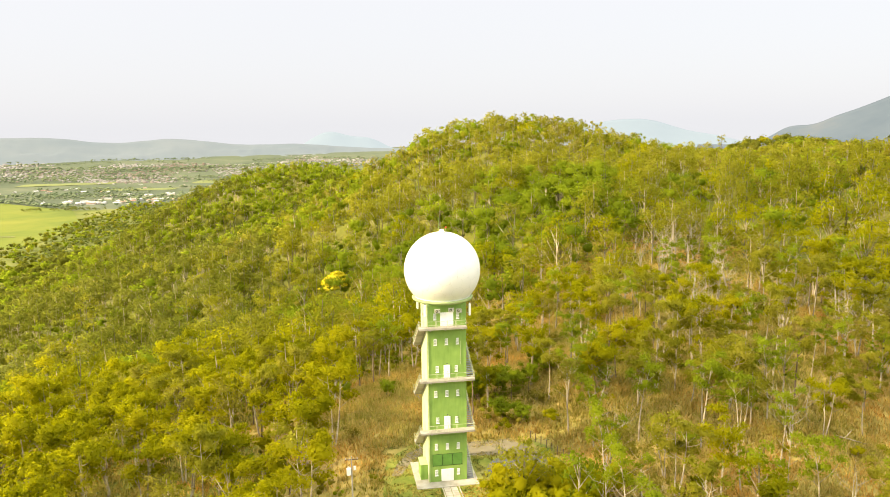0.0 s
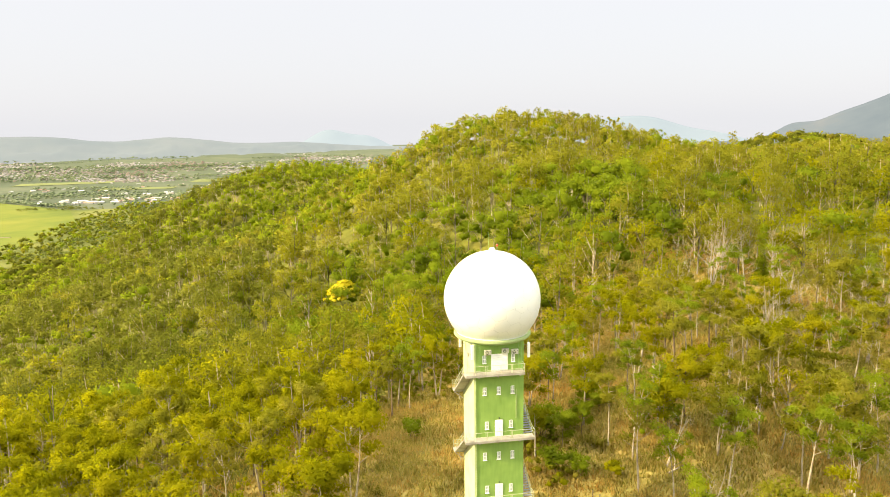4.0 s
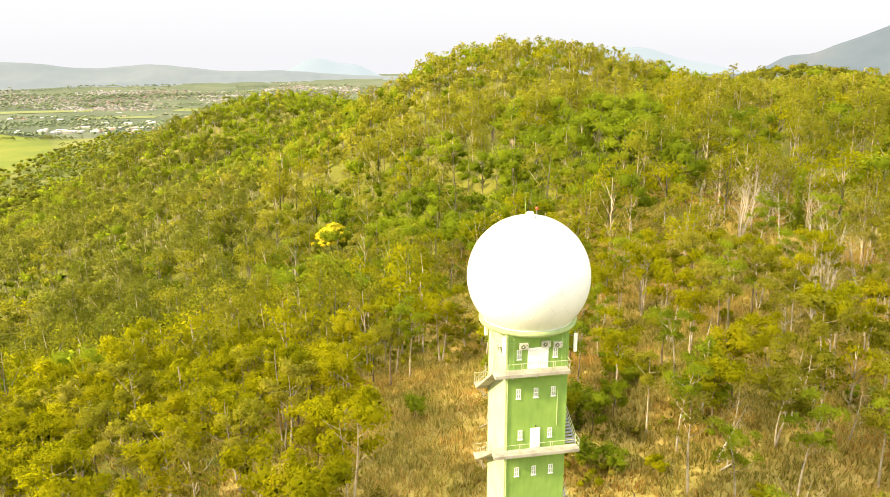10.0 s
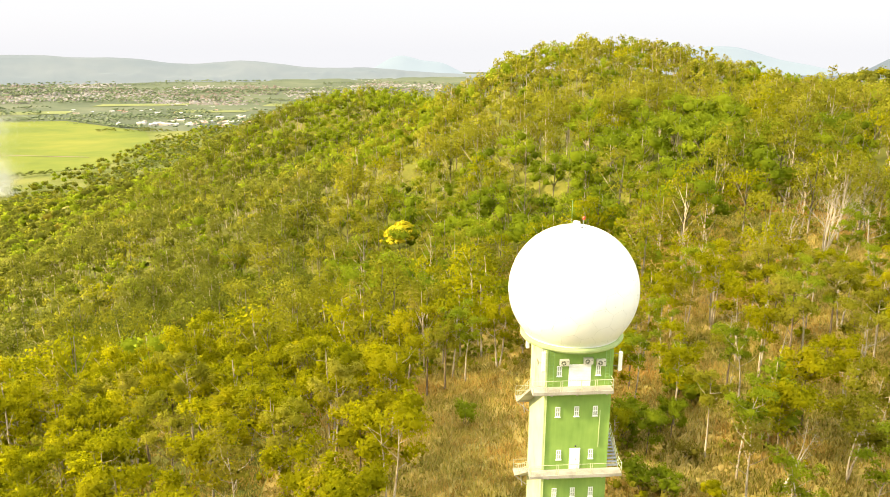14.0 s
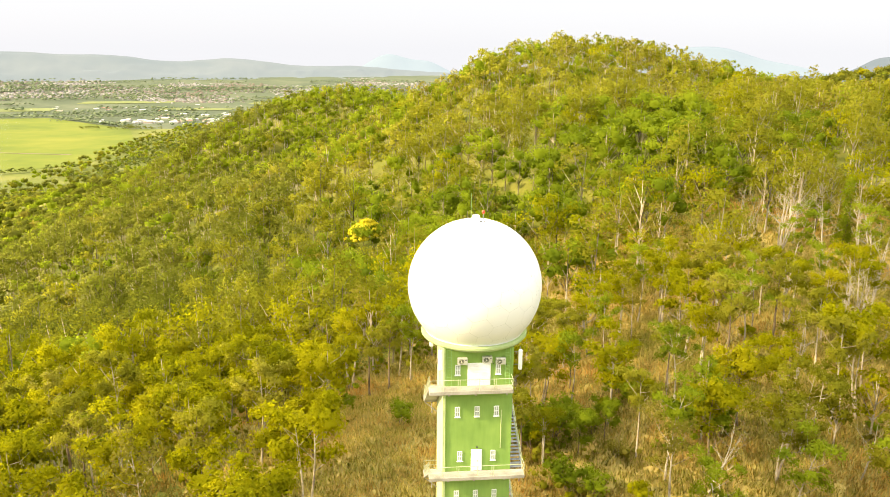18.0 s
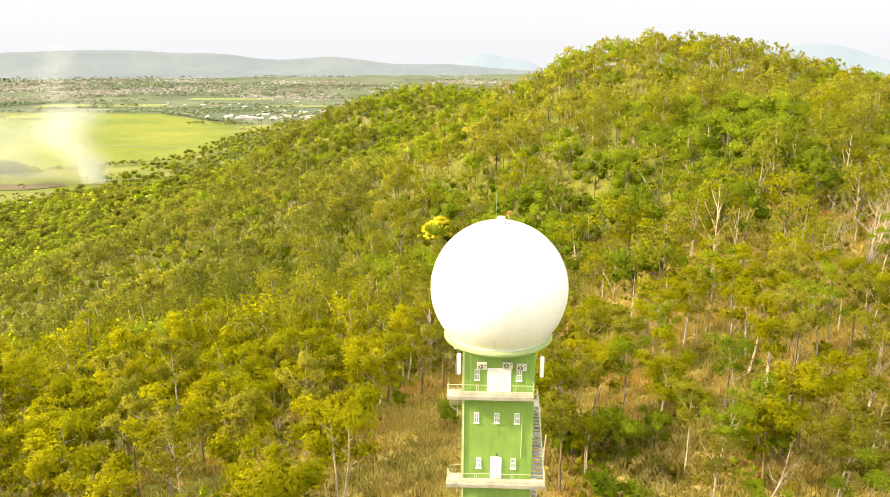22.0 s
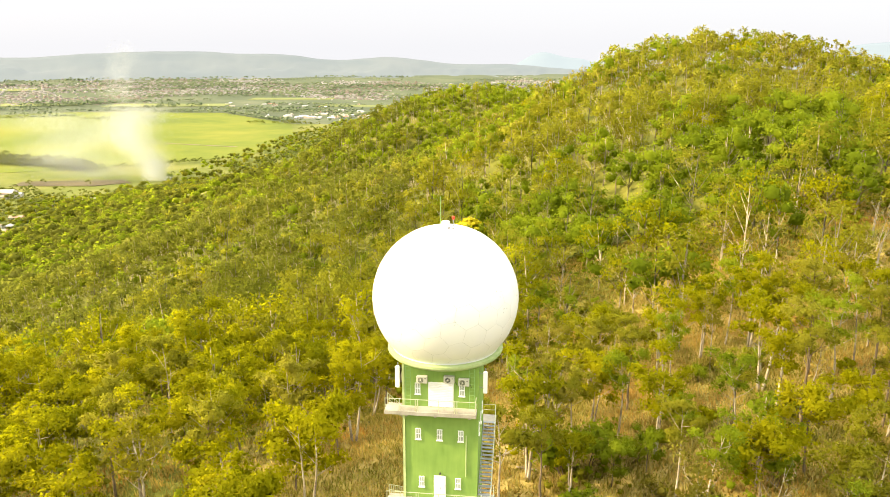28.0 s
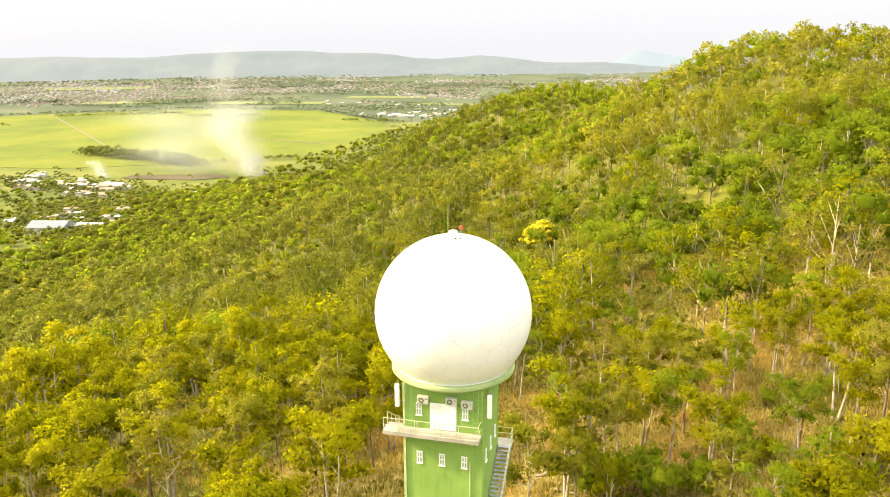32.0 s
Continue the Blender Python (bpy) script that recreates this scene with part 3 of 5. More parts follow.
# round grey dish on the sunlit wall
dish = thing("small_dish", "small round grey dish on the sunlit wall", "dish", at=(-3.02, -1.2, 26.9))
part("bowl", lathe([(0.0, -0.02), (0.18, 0.0), (0.34, 0.08), (0.36, 0.10), (0.30, 0.07)], 24), M["concrete"], dish).matrix_basis = pose(-0.3, 0, 0, 0, -90, 0)
part("mount", rod((0.03, 0, 0), (-0.3, 0, 0), 0.03), M["steel"], dish)

# dome: rim ring, inner shell and joined panels
DR, DZ = 5.9, 33.35
rim = tagged(part("rim_ring", lathe([(0.0, 28.82), (4.45, 28.82), (4.62, 28.88), (4.72, 29.02), (4.72, 29.22), (4.55, 29.27), (4.0, 29.27), (0.0, 29.27)], 96, 0, CY), M["rim"], smooth=False), "round pale green concrete ring carrying the dome", "ring slab")
part("drip_edge", lathe([(4.0, 28.70), (4.3, 28.70), (4.3, 28.818), (4.0, 28.818)], 96, 0, CY), M["rim"], rim)
radome = thing("radome", "large white spherical radome of joined panels", "radome", at=(0, CY, DZ))
bm = bmesh.new()
bmesh.ops.create_uvsphere(bm, u_segments=96, v_segments=48, radius=DR - 0.03)
bmesh.ops.bisect_plane(bm, geom=bm.verts[:] + bm.edges[:] + bm.faces[:], plane_co=(0, 0, -4.10), plane_no=(0, 0, -1), clear_outer=True)
part("shell", bm, M["seam"], radome, "grey sealed seams between the panels", smooth=True)
part("flange", lathe([(4.20, -4.07), (4.36, -4.07), (4.36, -3.97), (4.26, -3.93)], 96), M["dome"], radome)
bm = bmesh.new()
bmesh.ops.create_icosphere(bm, subdivisions=3, radius=1.0, matrix=pose(0, 0, 0, 14, 9, 31))
rng = random.Random(5)
for v in bm.verts:
    v.co = (v.co + Vector((rng.uniform(-1, 1), rng.uniform(-1, 1), rng.uniform(-1, 1))) * 0.045).normalized()
for v in bm.verts:
    if v.co.z * DR < -5.0:
        continue
    ring = sorted(((f.calc_center_median().normalized()) for f in v.link_faces), key=lambda c, v=v: math.atan2((c - v.co).dot(v.co.orthogonal().normalized().cross(v.co)), (c - v.co).dot(v.co.orthogonal().normalized())))
    pm = bmesh.new()
    mid = sum(ring, Vector()) / len(ring)
    edge = []
    for a, b in zip(ring, ring[1:] + ring[:1]):
        edge += [a, a.lerp(b, 1 / 3), a.lerp(b, 2 / 3)]
    loops = []
    for t in (1.0, 0.66, 0.33):
        loops.append([pm.verts.new((mid.lerp(e, t * (1 - 0.0016 / max(0.05, (e - mid).length)))).normalized() * DR) for e in edge])
    top = pm.verts.new(mid.normalized() * DR)
    k = len(edge)
    for lo, hi in zip(loops, loops[1:]):
        for i in range(k):
            pm.faces.new((lo[i], lo[(i + 1) % k], hi[(i + 1) % k], hi[i]))
    for i in range(k):
        pm.faces.new((loops[-1][i], loops[-1][(i + 1) % k], top))
    if mid.z * DR < -3.0:
        bmesh.ops.bisect_plane(pm, geom=pm.verts[:] + pm.edges[:] + pm.faces[:], plane_co=(0, 0, -4.05), plane_no=(0, 0, -1), clear_outer=True)
    if len(pm.faces):
        bmesh.ops.recalc_face_normals(pm, faces=pm.faces[:])
        if sum((f.normal.dot(f.calc_center_median()) for f in pm.faces)) < 0:
            bmesh.ops.reverse_faces(pm, faces=pm.faces[:])
        part("panel", pm, M["dome"], radome, smooth=True)
    else:
        pm.free()
bm.free()
top = part("vent_cap", lathe([(0.62, 5.82), (0.50, 5.98), (0.34, 6.04), (0.33, 6.22), (0.28, 6.27), (0.0, 6.28)], 24), M["white"], radome, "white vent cap")
part("lightning_rod", rod((-0.42, 0.1, 5.8), (-0.42, 0.1, 8.2), 0.022), M["ladder"], radome, "thin green lightning rod")
lamp = part("lamp_post", rod((0.62, -0.1, 5.8), (0.62, -0.1, 6.45), 0.03), M["steel"], radome)
part("lamp_glass", lathe([(0.0, 6.45), (0.12, 6.46), (0.13, 6.62), (0.09, 6.70), (0.0, 6.71)], 12, 0.62, -0.1), M["red"], lamp, "red obstruction lamp")
part("lamp_box", box(0.24, 0.42, -0.75, -0.62, 5.82, 5.93, 0.01), M["dark"], radome, "small dark box")
part("lamp_box", box(0.58, 0.72, -0.72, -0.60, 5.80, 5.89, 0.01), M["dark"], radome, "small dark box")
rng = random.Random(8)
for k in range(14):
    d = Vector((rng.uniform(0.0, 0.95), -rng.uniform(0.2, 0.9), rng.uniform(-0.1, 0.7))).normalized()
    ob = part("bolt_plate", box(-0.05, 0.05, -0.03, 0.03, -0.01, 0.02), M["seam"], radome, "small grey bolt plate")
    ob.matrix_basis = Matrix.Translation(d * DR) @ d.to_track_quat("Z", "Y").to_matrix().to_4x4() @ pose(0, 0, 0, 0, 0, rng.uniform(0, 180))

# ---- the yard ----
apron = part("apron", box(-5.1, 4.75, -4.9, 4.6, -0.2, 0.045, 0.02), M["concrete"])
tagged(apron, "pale concrete apron round the tower foot", "apron", kind="structure")
walk_slab = thing("walkway", "concrete slabs of the walkway to the tower door", "walkway")
for i in range(4):
    for j in (0, 1):
        part("slab", box(-1.05 + j * 1.08, -0.05 + j * 1.08, -6.3 - i * 1.35, -5.0 - i * 1.35, -0.15, 0.03, 0.015), M["concrete"], walk_slab)
for x in (-1.25, 1.35):
    part("kerb", box(x - 0.07, x + 0.07, -10.4, -4.95, -0.2, 0.10, 0.01), M["concrete"], walk_slab)
sheet("lawn", [(-11, -9), (-2, -11), (12, -9.5), (21, -4), (20.5, 5), (17, 9), (5, 10.5), (-3, 13), (-9, 6)], M["lawn"], "mown green grass round the tower", "lawn", lift=0.02, step=4)
hp = [(12.0 + 5.0 * math.cos(a), -0.7 + 4.7 * math.sin(a)) for a in np.linspace(0, 2 * math.pi, 40, endpoint=False)]
sheet("turning_circle", hp, M["asphalt"], "oval of worn grey asphalt on the lawn", "paving", lift=0.065, step=4)
sheet("dirt_pad", [(5.2, 10.6), (13.4, 10.8), (16.6, 5.5), (19.8, -4.2), (18.2, -4.4), (16.6, 2.6), (12.5, 4.4), (5.2, 5.2)], M["dirt"], "pale trodden dirt pad behind the paved oval", "track", lift=0.05, step=4)
sheet("dirt_track", [(-8.6, 0.5), (-7.2, 0.2), (-4.9, 4.8), (-2.3, 8.0), (-2.6, 10.0), (-5.2, 8.2), (-7.4, 4.2)], M["dirt"], "pale worn dirt track beside the tower", "track", lift=0.05, step=4)
fence = thing("fence", "low wire fence with thin concrete posts", "fence")
for k in range(9):
    t = k / 8
    x, y = 17.2 + 4.2 * t, 9.8 - 11.5 * t
    z = float(ground(x, y))
    part("post", box(x - 0.06, x + 0.06, y - 0.06, y + 0.06, z - 0.2, z + 1.6, 0.01), M["bark_dark"], fence)
for h in (0.4, 0.9, 1.4):
    part("wire", rod((17.2, 9.8, float(ground(17.2, 9.8)) + h), (21.4, -1.7, float(ground(21.4, -1.7)) + h), 0.012, seg=4), M["wire"], fence)
# power pole with transformer
px, py = -15.3, -12.2
pz = float(ground(px, py))
pole = thing("utility_pole", "grey concrete power pole with a transformer and wires", "power pole", at=(px, py, pz))
part("pole", rod((0, 0, -0.3), (0, 0, 10.0 - pz - 0.2), 0.15, 0.09, seg=10), M["concrete"], pole)
ht = 9.6 - pz
part("crossarm", box(-0.9, 0.9, -0.06, 0.06, ht - 0.35, ht - 0.23, 0.01), M["bark_dark"], pole)
for x in (-0.8, -0.3, 0.35, 0.8):
    part("insulator", rod((x, 0, ht - 0.23), (x, 0, ht - 0.02), 0.05, 0.03), M["white"], pole)
bm = bmesh.new()
bmesh.ops.create_cone(bm, cap_ends=True, segments=18, radius1=0.33, radius2=0.33, depth=0.95, matrix=pose(-0.42, -0.1, ht - 2.0))
tr = part("transformer", bm, M["white"], pole, "pale grey transformer can")
for k in range(3):
    part("bushing", rod((-0.55 + 0.14 * k, -0.1, ht - 1.52), (-0.55 + 0.14 * k, -0.1, ht - 1.25), 0.035), M["ac"], tr)
part("switch", box(0.25, 0.6, -0.1, 0.1, ht - 1.9, ht - 1.3, 0.03), M["white"], pole)
for x in (-0.8, -0.3, 0.8):
    wb = bmesh.new()
    pts = []
    for k in range(13):
        u = k / 12
        pts.append((x - 60 * u, -10 * u, ht - 0.02 - 8 * u - 2.2 * math.sin(math.pi * u)))
    for a, b in zip(pts, pts[1:]):
        add_rod(wb, a, b, 0.012, seg=4)
    part("cable", wb, M["wire"], pole)


# ---- vegetation ----
def leaves_at(centres, outward, size, r):
    """Small leaf sprays round the given centres, turned outward unevenly: triangle corners and their soft normals."""
    n = len(centres)
    nrm = outward * 0.5 + r.normal(0, 0.55, (n, 3)) + np.array([0, 0, 0.12])
    nrm /= np.linalg.norm(nrm, axis=1, keepdims=True) + 1e-9
    a = np.cross(nrm, r.normal(0, 1, (n, 3)))
    a /= np.linalg.norm(a, axis=1, keepdims=True) + 1e-9
    b = np.cross(nrm, a)
    s = size * r.uniform(0.55, 1.35, (n, 1))
    a, b = a * s, b * s * r.uniform(0.5, 0.9, (n, 1))
    soft = outward + r.normal(0, 0.12, (n, 3)) + np.array([0, 0, 0.4])
    soft /= np.linalg.norm(soft, axis=1, keepdims=True) + 1e-9
    return np.stack([centres - a * 0.8 - b * 0.7, centres + a * 0.9 - b * 0.4, centres - a * 0.1 + b], 1).reshape(-1, 3), np.repeat(soft, 3, 0)


def crown_points(blobs, count, r, hollow=0.55):
    """Points in the outer part of several clumps (x, y, z, radius, flatness), and the way out of each."""
    B = np.array(blobs, float)
    vol = B[:, 3] ** 2
    pick = r.choice(len(B), count, p=vol / vol.sum())
    d = r.normal(0, 1, (count, 3))
    d /= np.linalg.norm(d, axis=1, keepdims=True)
    d[:, 2] = np.where(d[:, 2] < -0.5, -d[:, 2] * 0.5, d[:, 2])
    rad = hollow + (1 - hollow) * r.random((count, 1)) ** 0.6
    bl = B[pick]
    lump = 1 + 0.25 * np.sin(d[:, :1] * 5 + pick[:, None]) * np.cos(d[:, 1:2] * 6 + pick[:, None] * 2)
    p = bl[:, :3] + d * rad * lump * bl[:, 3:4] * np.stack([np.ones(count), np.ones(count), bl[:, 4]], 1)
    whole = p - B[:, :3].mean(0)
    whole /= np.linalg.norm(whole, axis=1, keepdims=True) + 1e-9
    return p, d * 0.5 + whole * 0.8


ICO_V = None


def core_of(blobs, r, k=0.8):
    """The dense inner foliage of each clump: a lumpy closed form of twenty faces."""
    global ICO_V, ICO_F
    if ICO_V is None:
        bm = bmesh.new()
        bmesh.ops.create_icosphere(bm, subdivisions=1, radius=1)
        bm.verts.index_update()
        ICO_V = np.array([v.co[:] for v in bm.verts])
        ICO_F = np.array([[v.index for v in f.verts] for f in bm.faces])
        bm.free()
    V, F, N, n = [], [], [], 0
    mid = np.array(blobs)[:, :3].mean(0)
    for x, y, z, rad, fl in blobs:
        v = ICO_V * r.uniform(0.72, 1.12, (len(ICO_V), 1)) * rad * k * (1, 1, fl) + (x, y, z)
        w = v - mid
        w /= np.linalg.norm(w, axis=1, keepdims=True) + 1e-9
        V.append(v)
        N.append(ICO_V * 0.7 + w * 0.5 + (0, 0, 0.2))
        F.append(ICO_F + n)
        n += len(v)
    N = np.concatenate(N)
    return np.concatenate(V), np.concatenate(F), N / np.linalg.norm(N, axis=1, keepdims=True)


def soften(me, normals):
    """Gives foliage the soft shading of its clumps."""
    me.attributes.new("custom_normal", "FLOAT_VECTOR", "POINT").data.foreach_set("vector", np.ascontiguousarray(normals, dtype=np.float32).ravel())
    me.polygons.foreach_set("use_smooth", np.ones(len(me.polygons), dtype=bool))
    me.update()
    return me


def tube(points, radii, seg=6):
    """Tapered limb through the given points: arrays of verts and quads."""
    P = np.array(points, float)
    verts, faces = [], []
    for k, (p, rad) in enumerate(zip(P, radii)):
        t = P[min(k + 1, len(P) - 1)] - P[max(k - 1, 0)]
        t /= np.linalg.norm(t) + 1e-9
        u = np.cross(t, (0.3, 0.9, 0.1))
        u /= np.linalg.norm(u)
        v = np.cross(t, u)
        for i in range(seg):
            a = 2 * math.pi * i / seg
            verts.append(p + rad * (math.cos(a) * u + math.sin(a) * v))
    for k in range(len(P) - 1):
        for i in range(seg):
            j = (i + 1) % seg
            faces.append((k * seg + i, k * seg + j, k * seg + seg + j, k * seg + seg + i))
    return np.array(verts), np.array(faces)


def join(pieces):
    vs, fs, n = [], [], 0
    for v, f in pieces:
        vs.append(v)
        fs.append(f + n)
        n += len(v)
    return np.concatenate(vs), np.concatenate(fs)


def skeleton_of(r, height, stems, lean, spread, bare=False, low=0.42):
    """Slender stems with thin rising limbs all the way up; the limbs' ends carry the crown."""
    pieces, tips = [], []
    for s in range(stems):
        a0 = r.uniform(0, 2 * math.pi)
        off = np.array([math.cos(a0), math.sin(a0), 0]) * (0.25 if stems > 1 else 0)
        top = height * r.uniform(0.86, 1.0)
        r0 = height * (0.0098 if bare else 0.0105) * r.uniform(0.85, 1.2)
        bow = r.normal(0, 0.022 * height, 2)
        K = 7

        def at(u):
            w = lean * top * u
            return off + np.array([math.cos(a0) * w + bow[0] * math.sin(u * 3.1), math.sin(a0) * w + bow[1] * math.sin(u * 3.1), top * u])
        pts = [at(-0.04)] + [at(k / K) + r.normal(0, 0.03, 3) for k in range(1, K + 1)]
        pieces.append(tube(pts, [r0 * (1.35 - 1.2 * k / K) for k in range(K + 1)], 6))
        tips.append(pts[-1])
        nb = int((9 if bare else 7) / (1 if stems == 1 else 1.5))
        for b in range(nb):
            u = low + (0.9 - low) * (b + r.random() * 0.8) / nb
            base = at(u)
            az = b * 2.4 + a0 + r.uniform(-0.4, 0.4)
            reach = spread * r.uniform(0.6, 1.05) * (0.55 + 0.55 * math.sin(math.pi * (0.15 + 0.75 * (u - low) / (0.9 - low))))
            end = base + np.array([math.cos(az) * reach, math.sin(az) * reach, min(reach * r.uniform(0.6, 1.1), top * 1.04 - base[2])])
            mid = (base + end) / 2 + np.array([0, 0, -0.10 * reach]) + r.normal(0, 0.1, 3)
            rb = r0 * (1.0 - 0.75 * u)
            pieces.append(tube([base, mid, end], [rb * 0.62, rb * 0.42, rb * 0.12], 4))
            tips.append(end)
            for c in range(3 if bare else 1):
                st = mid * 0.4 + end * 0.6 if c else mid
                e2 = st + r.normal(0, 0.22 * spread, 3) + np.array([0, 0, 0.3 * reach])
                pieces.append(tube([st, (st + e2) / 2 + r.normal(0, 0.06, 3), e2], [rb * 0.34, rb * 0.24, rb * 0.08], 3))
                tips.append(e2)
    return pieces, tips


def tree_model(seed, height, spread, leaves, size, leaf_mat, bark, stems=1, lean=0.04, bare=False, clump=0.42, low=0.42, core=0.0, name="tree", label="", category="tree", group="trees near the tower"):
    r = np.random.default_rng(seed)
    t = thing(name, label, category, group, at=(0, 0, -400))
    wood, tips = skeleton_of(r, height * 0.93, stems, lean, spread, bare, low)
    v, f = join(wood)
    ob = new("trunk", mesh_arrays("trunk", v, f, [M[bark]], smooth=True))
    ob.parent = t
    if leaves:
        blobs = [(*p, spread * clump * r.uniform(0.65, 1.25), 0.9) for p in tips]
        p, d = crown_points(blobs, leaves, r, 0.3)
        q, nq = leaves_at(p, d, size, r)
        F = np.arange(len(q)).reshape(-1, 3)
        if core:
            cv, cf, cn = core_of(blobs, r, core)
            q, F, nq = np.concatenate([q, cv]), np.concatenate([F, cf + len(q)]), np.concatenate([nq, cn])
        ob = new("crown", soften(mesh_arrays("crown", q, F, [M[leaf_mat]]), nq))
        ob.parent = t
    return t


NEAR = [
    tree_model(1, 15.0, 3.6, 2900, 0.2, "leaf_olive", "bark", clump=0.34, low=0.52, core=0.3, label="slender pale-trunked tree with a loose olive-green crown"),
    tree_model(2, 13.0, 3.9, 3400, 0.225, "leaf_bright", "bark", stems=2, lean=0.10, clump=0.38, low=0.46, core=0.3, label="tree with a fluffy yellow-green crown and forked trunk"),
    tree_model(3, 16.0, 3.0, 2400, 0.195, "leaf_olive", "bark_dark", clump=0.36, low=0.55, label="tall thin tree with a dark trunk and airy crown"),
    tree_model(4, 12.0, 3.7, 3100, 0.215, "leaf_olive", "bark", stems=2, lean=0.14, clump=0.37, low=0.44, core=0.3, label="olive-leaved tree with two pale leaning stems"),
    tree_model(5, 12.0, 3.8, 3400, 0.225, "leaf_green", "bark_dark", clump=0.44, low=0.34, core=0.55, label="full round tree with fresh green leaves"),
    tree_model(6, 14.0, 3.0, 1000, 0.19, "leaf_dry", "bark", clump=0.36, low=0.5, label="half-bare tree with sparse brownish leaves"),
    tree_model(7, 15.0, 4.1, 3500, 0.225, "leaf_bright", "bark", stems=2, lean=0.08, clump=0.36, low=0.5, core=0.3, label="tall yellow-green tree with pale forked stems"),
    tree_model(8, 15.0, 3.1, 2100, 0.185, "leaf_green", "bark", lean=0.12, clump=0.34, low=0.55, label="leaning pale-trunked tree with a thin green crown"),
    tree_model(9, 12.5, 3.8, 3300, 0.225, "leaf_bright", "bark_dark", clump=0.42, low=0.42, core=0.4, label="rounded yellow-green tree with a dense crown"),
]
BARE = [
    tree_model(21, 13.0, 3.4, 60, 0.2, "leaf_dry", "bark_white", stems=2, lean=0.12, bare=True, low=0.3, name="bare_tree", label="leafless pale grey tree with many thin branches", group="bare trees"),
    tree_model(22, 11.5, 3.0, 0, 0.2, "leaf_dry", "bark_white", stems=1, lean=0.1, bare=True, low=0.3, name="bare_tree", label="dead white-barked tree with no leaves", group="bare trees"),
]
BARE += [
    tree_model(23, 14.0, 4.2, 0, 0.2, "leaf_dry", "bark_white", stems=3, lean=0.22, bare=True, low=0.25, name="bare_tree", label="tall bleached dead tree forking low into many stems", group="bare trees"),
    tree_model(24, 13.0, 3.2, 160, 0.2, "leaf_dry", "bark_white", stems=2, lean=0.3, bare=True, low=0.35, name="bare_tree", label="pale dead tree leaning on two long bare stems", group="bare trees"),
]
SHRUB = [
    tree_model(31, 2.6, 1.3, 1500, 0.12, "leaf_bright", "bark", stems=3, lean=0.35, clump=0.6, low=0.2, core=0.6, name="shrub", label="low yellow-green shrub in dry grass", category="shrub", group="shrubs"),
    tree_model(32, 3.4, 1.6, 1100, 0.16, "leaf_green", "bark_dark", stems=3, lean=0.35, clump=0.6, low=0.2, core=0.45, name="shrub", label="dense green shrub in dry grass", category="shrub", group="shrubs"),
    tree_model(33, 2.2, 1.3, 600, 0.14, "leaf_dry", "bark", stems=3, lean=0.4, clump=0.6, low=0.2, name="shrub", label="dry brownish shrub in dead grass", category="shrub", group="shrubs"),
]


def plant(model, x, y, s=1.0, turn=0.0, sz=1.0):
    return copy_thing(model, Matrix.Translation((x, y, float(ground(x, y)) - 0.1)) @ pose(0, 0, 0, 0, 0, turn) @ Matrix.Diagonal((s, s, s * sz, 1)))


def openness(x, y):
    """0 in closed wood, 1 in open grass."""
    o = 0.0
    for cx, cy, a, b, tilt, most in ((-7, 44, 17, 30, -0.35, 1), (-8, 24, 13, 16, 0.1, 1), (6, 1, 19, 15, 0.0, 1), (75, -6, 52, 15, 0.2, 1), (40, -35, 45, 25, 0, 1), (-6, -22, 18, 14, 0, 1), (88, 34, 22, 9, 0.3, 1), (29, 46, 17, 22, 0.0, 0.95), (36, 6, 26, 13, 0.1, 0.95), (52, 52, 48, 36, 0, 0.62), (-42, 16, 22, 12, 0.2, 0.35)):
        u, v = (x - cx) * math.cos(tilt) + (y - cy) * math.sin(tilt), -(x - cx) * math.sin(tilt) + (y - cy) * math.cos(tilt)
        o = max(o, min(most, 1.25 - math.hypot(u / a, v / b) * 0.85) if math.hypot(u / a, v / b) < 1.25 else 0.0)
    return min(1.0, o)


def yard(x, y):
    return -11 < x < 22 and -12 < y < 14


rng = random.Random(11)
near_spots = []
tries = 0
while len(near_spots) < 296 and tries < 40000:
    tries += 1
    x, y = rng.uniform(-100, 122), rng.uniform(-34, 72)
    # seen wedge only
    if abs(math.degrees(math.atan2(x + 5, y + 105))) > 42 or yard(x, y):
        continue
    o = openness(x, y)
    lane = (-8 < x + 0.16 * y < 14) and y < 0
    if lane or y < -8 and abs(x + 5) < 14 or -22 < x < -6 and y < 14:
        continue
    if 9 < x < 30 and 10 < y < 30:
        continue
    slope = -17 < x < 9 and 12 < y < 66
    if o > 0.2 and rng.random() < 0.5 + 0.5 * o or slope and o > 0.45:
        continue
    gap = 6.0 if x < -18 else 5.8
    if any((x - a) ** 2 + (y - b) ** 2 < gap * gap for a, b, _ in near_spots):
        continue
    near_spots.append((x, y, o))
for x, y, o in near_spots:
    if x > 15 and rng.random() < (0.16 if o > 0.3 else 0.06):
        m = rng.choice(BARE)
    elif x < -12:
        m = NEAR[rng.choice((0, 1, 1, 8, 6, 6, 8, 1, 2, 5))]
    elif x < 60 and y > 8:
        m = NEAR[rng.choice((0, 2, 6, 7, 7, 8, 6, 5, 3, 6, 1))]
    else:
        m = NEAR[rng.choice((0, 0, 2, 3, 6, 5, 5, 7, 7, 1))]
    s = rng.uniform(0.8, 1.15)
    plant(m, x, y, s, rng.uniform(0, 360), rng.uniform(0.9, 1.12))
